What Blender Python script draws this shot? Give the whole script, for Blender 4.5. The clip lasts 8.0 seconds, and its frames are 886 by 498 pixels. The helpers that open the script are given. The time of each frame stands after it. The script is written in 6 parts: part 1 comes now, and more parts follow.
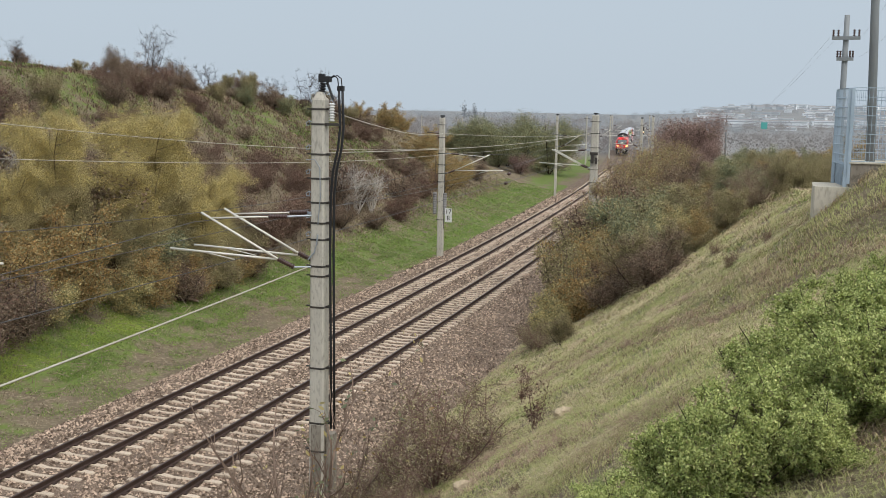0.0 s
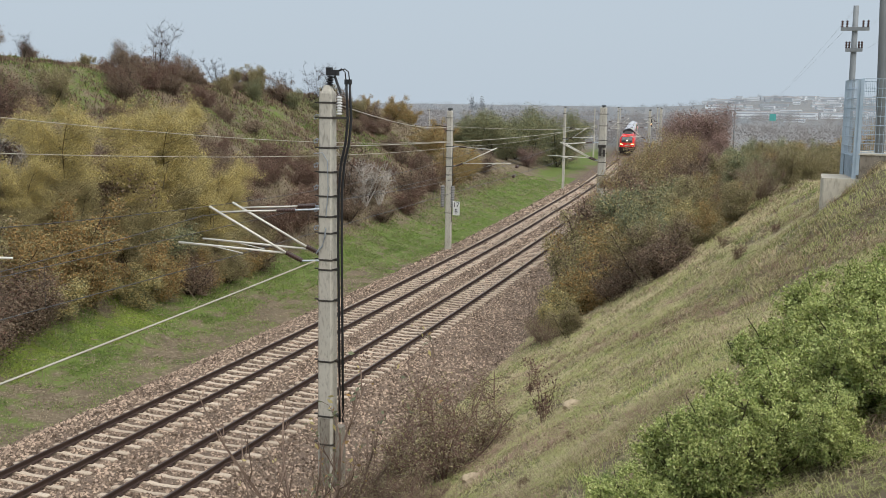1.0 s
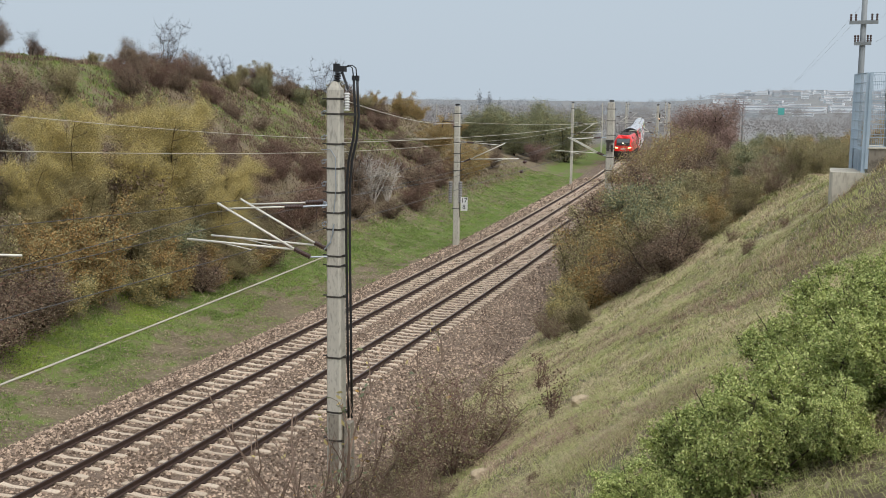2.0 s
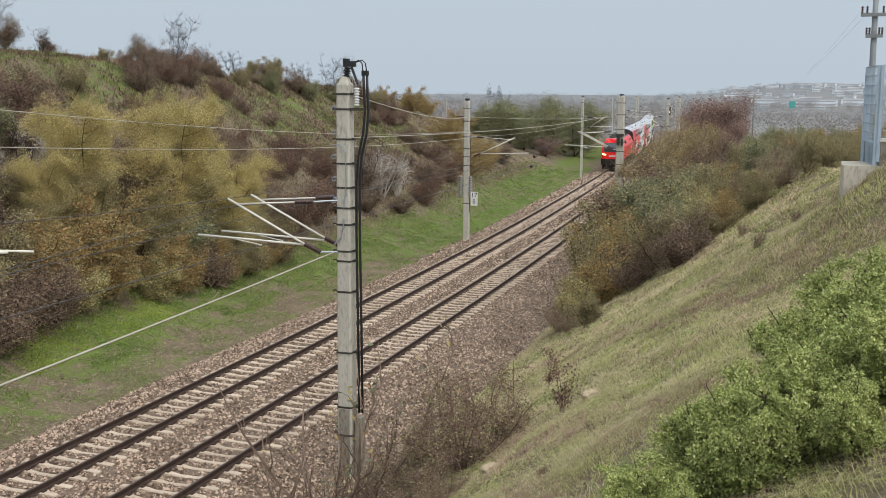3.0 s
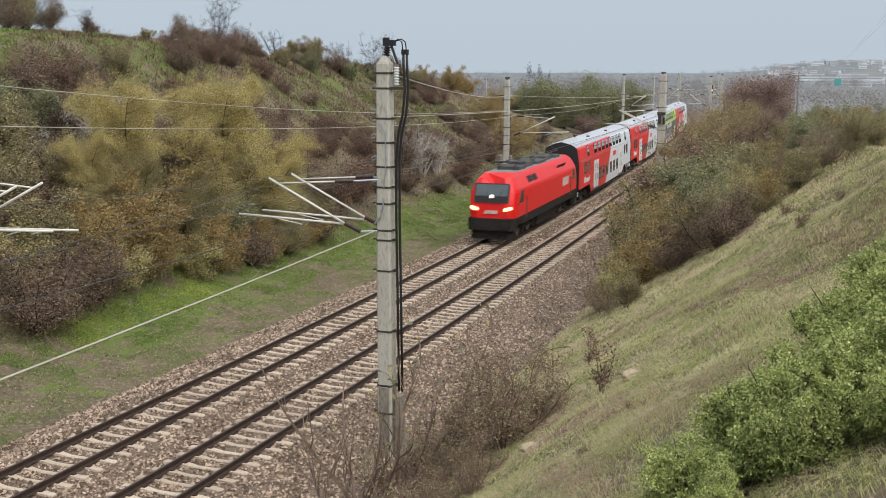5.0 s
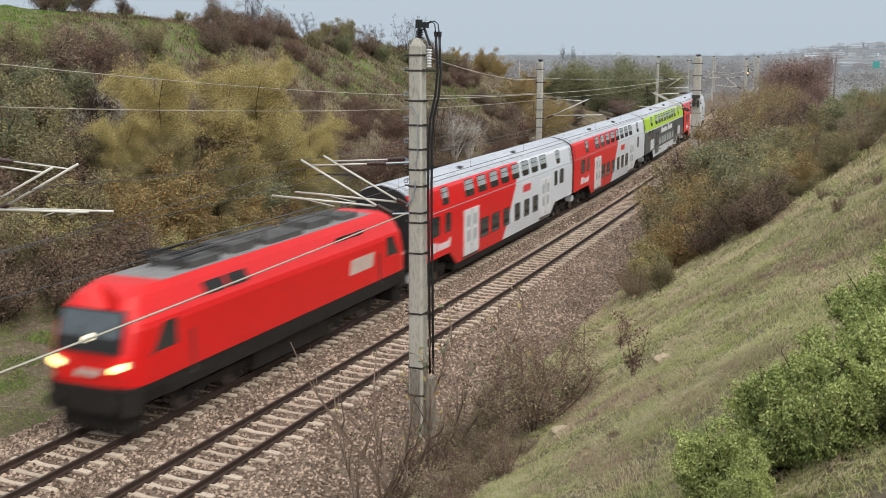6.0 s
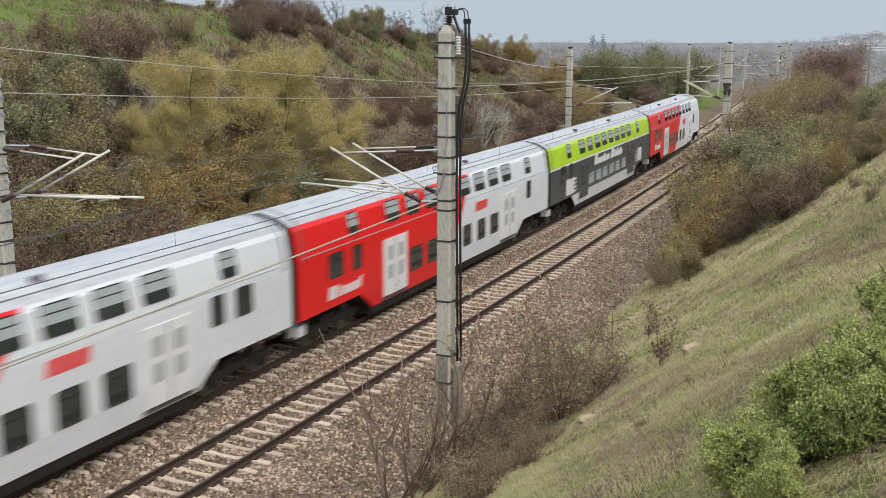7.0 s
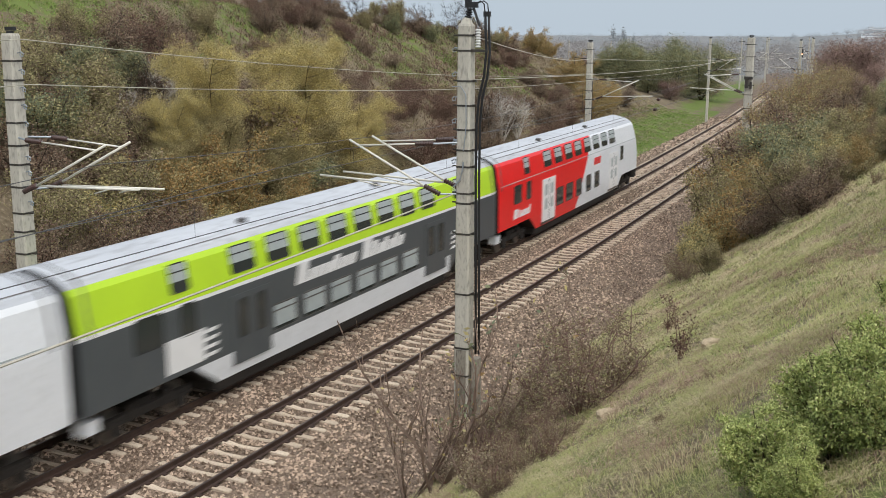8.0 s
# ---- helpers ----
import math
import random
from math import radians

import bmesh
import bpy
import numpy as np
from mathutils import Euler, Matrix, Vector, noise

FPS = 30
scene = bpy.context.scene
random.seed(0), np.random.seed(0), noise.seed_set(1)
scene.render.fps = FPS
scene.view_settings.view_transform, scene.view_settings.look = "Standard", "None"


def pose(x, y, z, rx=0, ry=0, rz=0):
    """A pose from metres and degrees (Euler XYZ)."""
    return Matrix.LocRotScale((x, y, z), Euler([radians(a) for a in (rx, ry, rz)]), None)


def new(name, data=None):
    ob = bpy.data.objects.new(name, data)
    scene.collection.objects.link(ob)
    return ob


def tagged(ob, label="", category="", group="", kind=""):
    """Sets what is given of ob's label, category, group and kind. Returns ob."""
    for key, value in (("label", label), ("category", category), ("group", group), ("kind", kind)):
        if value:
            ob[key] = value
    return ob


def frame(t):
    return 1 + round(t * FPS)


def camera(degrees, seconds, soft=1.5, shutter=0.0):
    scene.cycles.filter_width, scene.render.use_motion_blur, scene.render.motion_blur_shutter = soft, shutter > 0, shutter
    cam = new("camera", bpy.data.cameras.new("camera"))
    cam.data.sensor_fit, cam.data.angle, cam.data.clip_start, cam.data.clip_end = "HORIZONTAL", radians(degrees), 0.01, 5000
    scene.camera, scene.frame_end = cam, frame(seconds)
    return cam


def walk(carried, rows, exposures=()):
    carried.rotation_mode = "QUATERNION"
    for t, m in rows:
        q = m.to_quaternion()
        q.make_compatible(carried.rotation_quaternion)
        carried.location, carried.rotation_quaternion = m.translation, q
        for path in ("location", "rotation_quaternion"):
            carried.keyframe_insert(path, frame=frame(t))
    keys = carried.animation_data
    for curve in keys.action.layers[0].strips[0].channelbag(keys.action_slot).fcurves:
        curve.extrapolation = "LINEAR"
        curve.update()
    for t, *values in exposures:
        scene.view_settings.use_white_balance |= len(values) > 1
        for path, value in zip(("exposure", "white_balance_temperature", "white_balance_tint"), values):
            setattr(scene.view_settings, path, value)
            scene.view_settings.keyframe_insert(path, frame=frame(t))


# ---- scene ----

# ---------------------------------------------------------------- camera
cam = camera(44.85, 8.0, soft=0.65, shutter=0.42)
EYE = 10.365
TURNS = [
    (0.0, 82.565, -1.072, 18.26), (0.5, 82.327, -0.983, 18.464), (1.0, 82.191, -0.825, 18.657),
    (1.5, 82.078, -0.686, 18.852), (3.0, 81.679, -0.296, 19.563), (3.5, 81.495, -0.182, 19.916),
    (4.0, 81.271, -0.081, 20.344), (4.5, 80.971, -0.068, 20.919), (6.0, 79.643, -0.094, 23.385),
    (6.5, 79.25, -0.143, 24.197), (7.0, 78.987, -0.135, 24.921), (7.5, 78.766, -0.139, 25.511),
    (8.0, 78.606, -0.246, 25.96),
]
walk(cam, [(t, pose(0, 0, EYE, rx, ry, rz)) for t, rx, ry, rz in TURNS])

# ---------------------------------------------------------------- sky and light
SUN_UP, SUN_ROUND = 56.0, 125.0
world = bpy.data.worlds.new("overcast_sky")
scene.world = world
world.use_nodes = True
wt = world.node_tree
wt.nodes.clear()
sky = wt.nodes.new("ShaderNodeTexSky")
sky.sky_type, sky.sun_disc = "NISHITA", False
sky.sun_elevation, sky.sun_rotation = radians(SUN_UP), radians(SUN_ROUND)
sky.air_density, sky.dust_density, sky.ozone_density = 1.0, 4.0, 1.0
clear_bg = wt.nodes.new("ShaderNodeBackground")
clear_bg.inputs[1].default_value = 0.05
cloud_bg = wt.nodes.new("ShaderNodeBackground")
cloud_bg.inputs[0].default_value, cloud_bg.inputs[1].default_value = (0.60, 0.70, 0.80, 1), 0.80
cover = wt.nodes.new("ShaderNodeMixShader")
cover.inputs[0].default_value = 0.86
world_out = wt.nodes.new("ShaderNodeOutputWorld")
wt.links.new(sky.outputs[0], clear_bg.inputs[0])
wt.links.new(clear_bg.outputs[0], cover.inputs[1])
wt.links.new(cloud_bg.outputs[0], cover.inputs[2])
wt.links.new(cover.outputs[0], world_out.inputs[0])
sun = new("sun", bpy.data.lights.new("sun", "SUN"))
sun.data.energy, sun.data.angle, sun.data.color = 2.6, radians(80), (1.0, 0.955, 0.895)
sun.matrix_world = pose(0, 0, 60, 90 - SUN_UP, 0, 180 - SUN_ROUND)
scene.view_settings.exposure = 0.25


# ---------------------------------------------------------------- materials
def material(name, base, second=None, scale=3.0, rough=0.8, metal=0.0, bump=0.0, bump_scale=40.0,
             fine=None, island=False, per_object=False, glow=None, leaf=False, stretch=(1, 1, 1)):
    """Two colours mixed by noise at two scales, relief, and variation by island or by object."""
    mat = bpy.data.materials.new(name)
    mat.use_nodes = True
    nt = mat.node_tree
    bsdf = nt.nodes["Principled BSDF"]
    bsdf.inputs["Roughness"].default_value = rough
    bsdf.inputs["Metallic"].default_value = metal
    if leaf or rough > 0.75:
        bsdf.inputs["Specular IOR Level"].default_value = 0.2
    co = nt.nodes.new("ShaderNodeTexCoord")
    mapping = nt.nodes.new("ShaderNodeMapping")
    mapping.inputs["Scale"].default_value = stretch
    nt.links.new(co.outputs["Object"], mapping.inputs["Vector"])
    second = second or tuple(c * 0.75 for c in base)
    n1 = nt.nodes.new("ShaderNodeTexNoise")
    n1.inputs["Scale"].default_value, n1.inputs["Detail"].default_value = scale, 6
    n1.inputs["Roughness"].default_value = 0.65
    nt.links.new(mapping.outputs[0], n1.inputs["Vector"])
    spread = nt.nodes.new("ShaderNodeMapRange")
    spread.inputs["From Min"].default_value, spread.inputs["From Max"].default_value = 0.3, 0.7
    if island or per_object:
        if island:
            rnd = nt.nodes.new("ShaderNodeNewGeometry").outputs["Random Per Island"]
        else:
            rnd = nt.nodes.new("ShaderNodeObjectInfo").outputs["Random"]
        blend = nt.nodes.new("ShaderNodeMath")
        blend.operation = "MULTIPLY_ADD"
        blend.inputs[1].default_value = 0.45
        nt.links.new(rnd, blend.inputs[0])
        half = nt.nodes.new("ShaderNodeMath")
        half.operation = "MULTIPLY"
        half.inputs[1].default_value = 0.6
        nt.links.new(n1.outputs["Fac"], half.inputs[0])
        nt.links.new(half.outputs[0], blend.inputs[2])
        nt.links.new(blend.outputs[0], spread.inputs["Value"])
    else:
        nt.links.new(n1.outputs["Fac"], spread.inputs["Value"])
    mix = nt.nodes.new("ShaderNodeMix")
    mix.data_type = "RGBA"
    mix.inputs["A"].default_value, mix.inputs["B"].default_value = (*base, 1), (*second, 1)
    nt.links.new(spread.outputs[0], mix.inputs["Factor"])
    colour = mix.outputs["Result"]
    if fine:
        n2 = nt.nodes.new("ShaderNodeTexNoise")
        n2.inputs["Scale"].default_value, n2.inputs["Detail"].default_value = scale * 9, 5
        nt.links.new(mapping.outputs[0], n2.inputs["Vector"])
        r2 = nt.nodes.new("ShaderNodeMapRange")
        r2.inputs["From Min"].default_value, r2.inputs["From Max"].default_value = 0.5, 0.72
        nt.links.new(n2.outputs["Fac"], r2.inputs["Value"])
        m2 = nt.nodes.new("ShaderNodeMix")
        m2.data_type = "RGBA"
        m2.inputs["B"].default_value = (*fine, 1)
        nt.links.new(r2.outputs[0], m2.inputs["Factor"])
        nt.links.new(colour, m2.inputs["A"])
        colour = m2.outputs["Result"]
    nt.links.new(colour, bsdf.inputs["Base Color"])
    if bump:
        n3 = nt.nodes.new("ShaderNodeTexNoise")
        n3.inputs["Scale"].default_value, n3.inputs["Detail"].default_value = bump_scale, 4
        nt.links.new(mapping.outputs[0], n3.inputs["Vector"])
        bm_node = nt.nodes.new("ShaderNodeBump")
        bm_node.inputs["Strength"].default_value, bm_node.inputs["Distance"].default_value = bump, 0.02
        nt.links.new(n3.outputs["Fac"], bm_node.inputs["Height"])
        nt.links.new(bm_node.outputs[0], bsdf.inputs["Normal"])
    if glow:
        bsdf.inputs["Emission Color"].default_value = (*base, 1)
        bsdf.inputs["Emission Strength"].default_value = glow
    if leaf:
        trans = nt.nodes.new("ShaderNodeBsdfTranslucent")
        nt.links.new(colour, trans.inputs["Color"])
        two = nt.nodes.new("ShaderNodeMixShader")
        two.inputs[0].default_value = 0.22
        nt.links.new(bsdf.outputs[0], two.inputs[1])
        nt.links.new(trans.outputs[0], two.inputs[2])
        nt.links.new(two.outputs[0], nt.nodes["Material Output"].inputs["Surface"])
    return mat


M = {
    "rail": material("rusty_rail", (0.085, 0.05, 0.038), (0.05, 0.032, 0.026), 6, 0.7, 0.3, 0.3, 60),
    "rail_top": material("worn_rail_head", (0.14, 0.105, 0.095), (0.08, 0.06, 0.055), 5, 0.45, 0.6),
    "sleeper": material("weathered_concrete_sleeper", (0.64, 0.53, 0.42), (0.48, 0.39, 0.30), 2.5, 0.9, 0, 0.4, 30, (0.34, 0.27, 0.21), per_object=True),
    "bed": material("ballast_bed", (0.20, 0.145, 0.108), (0.09, 0.064, 0.048), 5, 0.95, 0, 1.0, 18, (0.44, 0.34, 0.265)),
    "stone": material("ballast_stone", (0.61, 0.465, 0.355), (0.115, 0.08, 0.058), 0.6, 0.9, 0, 0, island=True),
    "pole": material("pale_concrete", (0.56, 0.53, 0.46), (0.46, 0.43, 0.37), 1.6, 0.85, 0, 0.25, 50, (0.33, 0.31, 0.27), stretch=(1, 1, 0.35)),
    "concrete": material("stained_concrete", (0.62, 0.58, 0.49), (0.46, 0.42, 0.35), 1.8, 0.9, 0, 0.3, 30, (0.38, 0.34, 0.28), stretch=(1, 1, 0.3)),
    "stained": material("stained_old_concrete", (0.33, 0.30, 0.25), (0.23, 0.20, 0.165), 1.8, 0.9, 0, 0.4, 24, (0.15, 0.13, 0.105), stretch=(1, 1, 0.4)),
    "band": material("dark_steel_band", (0.055, 0.055, 0.055), (0.09, 0.075, 0.06), 8, 0.6, 0.5),
    "galv": material("galvanised_steel", (0.42, 0.46, 0.50), (0.32, 0.36, 0.40), 4, 0.5, 0.6),
    "polesteel": material("dull_weathered_steel", (0.27, 0.29, 0.30), (0.20, 0.215, 0.225), 3, 0.7, 0.2, stretch=(1, 1, 0.3)),
    "bluesteel": material("blue_grey_painted_steel", (0.40, 0.49, 0.58), (0.32, 0.40, 0.48), 3, 0.55, 0.0),
    "tube": material("white_coated_tube", (0.78, 0.76, 0.68), (0.66, 0.63, 0.55), 4, 0.5),
    "insul": material("brown_porcelain", (0.075, 0.035, 0.028), (0.05, 0.03, 0.025), 5, 0.3),
    "white_insul": material("white_porcelain", (0.75, 0.75, 0.73), None, 5, 0.35),
    "cable": material("black_cable", (0.018, 0.018, 0.02), None, 5, 0.5),
    "wire": material("pale_copper_wire", (0.52, 0.50, 0.42), (0.42, 0.38, 0.30), 2, 0.5, 0.3),
    "darkwire": material("dark_wire", (0.10, 0.10, 0.10), None, 2, 0.6, 0.3),
    "red": material("red_train_paint", (0.86, 0.016, 0.016), (0.80, 0.014, 0.014), 0.8, 0.34, 0, 0, 40, (0.72, 0.025, 0.022)),
    "paintgrey": material("light_grey_train_paint", (0.77, 0.79, 0.82), (0.72, 0.74, 0.77), 0.7, 0.42, 0, 0, 40, (0.66, 0.68, 0.70)),
    "roof": material("silver_grey_roof", (0.54, 0.56, 0.60), (0.46, 0.48, 0.52), 0.6, 0.6, 0, 0, 40, (0.38, 0.39, 0.42), stretch=(1, 0.3, 1)),
    "lime": material("lime_green_train_paint", (0.50, 0.74, 0.03), (0.45, 0.67, 0.03), 0.8, 0.4),
    "anthracite": material("anthracite_train_paint", (0.085, 0.095, 0.10), (0.07, 0.08, 0.085), 0.8, 0.38),
    "white": material("white_train_paint", (0.82, 0.82, 0.82), (0.74, 0.74, 0.74), 1.2, 0.4),
    "under": material("dirty_underframe", (0.020, 0.018, 0.017), (0.038, 0.033, 0.029), 3, 0.8, 0.1, 0.3, 20),
    "black": material("black_rubber", (0.014, 0.014, 0.015), (0.022, 0.022, 0.022), 3, 0.75),
    "steel": material("worn_steel", (0.25, 0.24, 0.23), (0.16, 0.15, 0.14), 4, 0.4, 0.8),
    "locoroof": material("dusty_roof_equipment", (0.34, 0.33, 0.33), (0.20, 0.19, 0.185), 3, 0.8, 0.1),
    "roofdark": material("sooty_roof_fittings", (0.15, 0.145, 0.14), (0.085, 0.08, 0.078), 3, 0.8, 0.1),
    "lamp": material("headlight_glow", (1.0, 0.66, 0.22), (1.0, 0.66, 0.22), 1, 0.4, glow=3.2),
    "lampwhite": material("top_light_glow", (1.0, 0.9, 0.65), (1.0, 0.9, 0.65), 1, 0.4, glow=1.6),
    "signal": material("signal_glow", (1.0, 0.55, 0.25), (1.0, 0.55, 0.25), 1, 0.4, glow=4.0),
    "sign": material("white_sign", (0.78, 0.78, 0.76), (0.68, 0.68, 0.66), 4, 0.5),
    "ink": material("black_ink", (0.02, 0.02, 0.02), None, 4, 0.6),
    "bark": material("grey_brown_bark", (0.08, 0.06, 0.047), (0.04, 0.03, 0.024), 6, 0.9),
    "palebark": material("pale_bark", (0.52, 0.48, 0.43), (0.36, 0.32, 0.28), 6, 0.9),
    "redtwig": material("red_brown_twig", (0.25, 0.155, 0.125), (0.15, 0.095, 0.08), 6, 0.9),
    "log": material("bleached_log", (0.42, 0.33, 0.25), (0.28, 0.21, 0.15), 5, 0.9, 0, 0.4, 20),
    "rock": material("pale_rock", (0.58, 0.47, 0.32), (0.44, 0.35, 0.24), 4, 0.95, 0, 0.5, 14),
    "cream": material("cream_emblem_paint", (0.68, 0.58, 0.50), (0.60, 0.42, 0.36), 2.5, 0.45),
    # Pale grey panels; on the upper-deck panes this paints reflected sky.
    "blind": material("pale_grey_panel", (0.42, 0.46, 0.46), (0.34, 0.38, 0.38), 2, 0.6),
    # Far town colours lightened toward grey-blue, painting in the distance haze.
    "bwall": material("pale_far_wall", (0.82, 0.84, 0.86), (0.72, 0.75, 0.78), 0.05, 0.9),
    "bwall2": material("grey_far_wall", (0.52, 0.55, 0.58), (0.44, 0.47, 0.51), 0.05, 0.9),
    "broof": material("hazed_far_roof", (0.50, 0.50, 0.52), (0.55, 0.48, 0.45), 0.03, 0.9),
    "bglass": material("hazed_far_window", (0.50, 0.54, 0.58), None, 0.1, 0.3),
    "tealsign": material("teal_board", (0.10, 0.42, 0.38), None, 0.2, 0.7),
}


def window_glass():
    mat = bpy.data.materials.new("tinted_window_glass")
    mat.use_nodes = True
    b = mat.node_tree.nodes["Principled BSDF"]
    b.inputs["Base Color"].default_value = (0.035, 0.042, 0.04, 1)
    b.inputs["Roughness"].default_value = 0.06
    b.inputs["Specular IOR Level"].default_value = 0.8
    return mat


M["glass"] = window_glass()
# Base colour lightened to paint the sky reflected in the windscreen.
M["screen"] = material("sky_tinted_windscreen", (0.13, 0.155, 0.17), (0.09, 0.105, 0.115), 0.8, 0.08)


def leafy(name, a, b, scale=0.5):
    M[name] = material(name, a, b, scale, 0.7, island=True, leaf=True)


leafy("yellow_leaf", (0.68, 0.55, 0.23), (0.46, 0.40, 0.20), 0.35)
leafy("olive_leaf", (0.48, 0.42, 0.21), (0.22, 0.20, 0.105), 0.4)
leafy("orange_leaf", (0.52, 0.32, 0.12), (0.28, 0.20, 0.10), 0.5)
leafy("brown_leaf", (0.38, 0.29, 0.205), (0.15, 0.112, 0.08), 0.5)
leafy("maroon_leaf", (0.27, 0.155, 0.115), (0.105, 0.072, 0.058), 0.5)
leafy("green_leaf", (0.52, 0.57, 0.20), (0.20, 0.26, 0.08), 0.9)
leafy("fresh_leaf", (0.70, 0.72, 0.32), (0.46, 0.52, 0.20), 0.9)
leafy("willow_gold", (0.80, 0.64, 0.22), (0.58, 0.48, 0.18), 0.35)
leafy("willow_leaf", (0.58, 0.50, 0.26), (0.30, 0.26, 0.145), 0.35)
leafy("grass_lime", (0.42, 0.50, 0.11), (0.25, 0.33, 0.07), 0.4)
leafy("dark_green_leaf", (0.27, 0.30, 0.17), (0.165, 0.185, 0.12), 0.3)
leafy("dusty_leaf", (0.50, 0.42, 0.29), (0.30, 0.24, 0.17), 0.6)
# Lightened beyond the leaf's own tone to put some haze into it.
leafy("purple_leaf", (0.36, 0.24, 0.20), (0.24, 0.165, 0.145), 0.3)
leafy("grass_green", (0.31, 0.41, 0.10), (0.13, 0.20, 0.055), 0.25)
leafy("grass_olive", (0.56, 0.54, 0.25), (0.38, 0.395, 0.16), 0.5)
leafy("grass_straw", (0.72, 0.61, 0.39), (0.50, 0.42, 0.26), 0.4)


def ground_material():
    """Soil, dry litter and turf mixed by the zone attribute and noise; the far plain is greyed for haze."""
    mat = material("grassy_soil", (0.19, 0.15, 0.10), (0.115, 0.09, 0.06), 0.7, 0.95, 0, 0.8, 9, (0.29, 0.24, 0.165))
    nt = mat.node_tree
    bsdf = nt.nodes["Principled BSDF"]
    old = bsdf.inputs["Base Color"].links[0].from_socket
    att = nt.nodes.new("ShaderNodeAttribute")
    att.attribute_name = "turf"
    n = nt.nodes.new("ShaderNodeTexNoise")
    n.inputs["Scale"].default_value, n.inputs["Detail"].default_value = 1.5, 8
    co = nt.nodes.new("ShaderNodeTexCoord")
    nt.links.new(co.outputs["Object"], n.inputs["Vector"])
    green = nt.nodes.new("ShaderNodeMix")
    green.data_type = "RGBA"
    green.inputs["A"].default_value, green.inputs["B"].default_value = (0.085, 0.125, 0.03, 1), (0.17, 0.21, 0.06, 1)
    nt.links.new(n.outputs["Fac"], green.inputs["Factor"])
    s = nt.nodes.new("ShaderNodeMath")
    s.operation = "ADD"
    nt.links.new(att.outputs["Fac"], s.inputs[0])
    nt.links.new(n.outputs["Fac"], s.inputs[1])
    r = nt.nodes.new("ShaderNodeMapRange")
    r.inputs["From Min"].default_value, r.inputs["From Max"].default_value = 0.82, 1.05
    nt.links.new(s.outputs[0], r.inputs["Value"])
    mix = nt.nodes.new("ShaderNodeMix")
    mix.data_type = "RGBA"
    nt.links.new(r.outputs[0], mix.inputs["Factor"])
    nt.links.new(old, mix.inputs["A"])
    nt.links.new(green.outputs["Result"], mix.inputs["B"])
    # Far plain mixed to pale greys that put distance haze into the ground colour.
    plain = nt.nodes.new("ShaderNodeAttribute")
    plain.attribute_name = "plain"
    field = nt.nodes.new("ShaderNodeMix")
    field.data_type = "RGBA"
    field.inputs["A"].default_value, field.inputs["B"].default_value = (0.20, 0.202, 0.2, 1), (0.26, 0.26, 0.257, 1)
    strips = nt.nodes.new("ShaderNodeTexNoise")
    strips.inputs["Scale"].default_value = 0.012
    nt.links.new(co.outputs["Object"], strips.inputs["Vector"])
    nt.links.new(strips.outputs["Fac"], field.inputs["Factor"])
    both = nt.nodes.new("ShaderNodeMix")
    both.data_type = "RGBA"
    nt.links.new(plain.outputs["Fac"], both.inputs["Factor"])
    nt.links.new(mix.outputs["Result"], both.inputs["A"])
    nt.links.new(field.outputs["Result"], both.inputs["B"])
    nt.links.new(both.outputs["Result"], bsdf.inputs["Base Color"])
    return mat


M["ground"] = ground_material()


# ---------------------------------------------------------------- mesh tools
def fast_mesh(name, verts, faces, mats, slots=None, smooth=False):
    verts, faces = np.asarray(verts, np.float32), np.asarray(faces, np.int32)
    me = bpy.data.meshes.new(name)
    k = faces.shape[1]
    me.vertices.add(len(verts))
    me.vertices.foreach_set("co", verts.ravel())
    me.loops.add(faces.size)
    me.loops.foreach_set("vertex_index", faces.ravel())
    me.polygons.add(len(faces))
    me.polygons.foreach_set("loop_start", np.arange(0, faces.size, k, dtype=np.int32))
    if slots is not None:
        me.polygons.foreach_set("material_index", np.asarray(slots, np.int32))
    me.polygons.foreach_set("use_smooth", np.full(len(faces), smooth))
    for m in mats:
        me.materials.append(M[m])
    me.update(calc_edges=True)
    return me


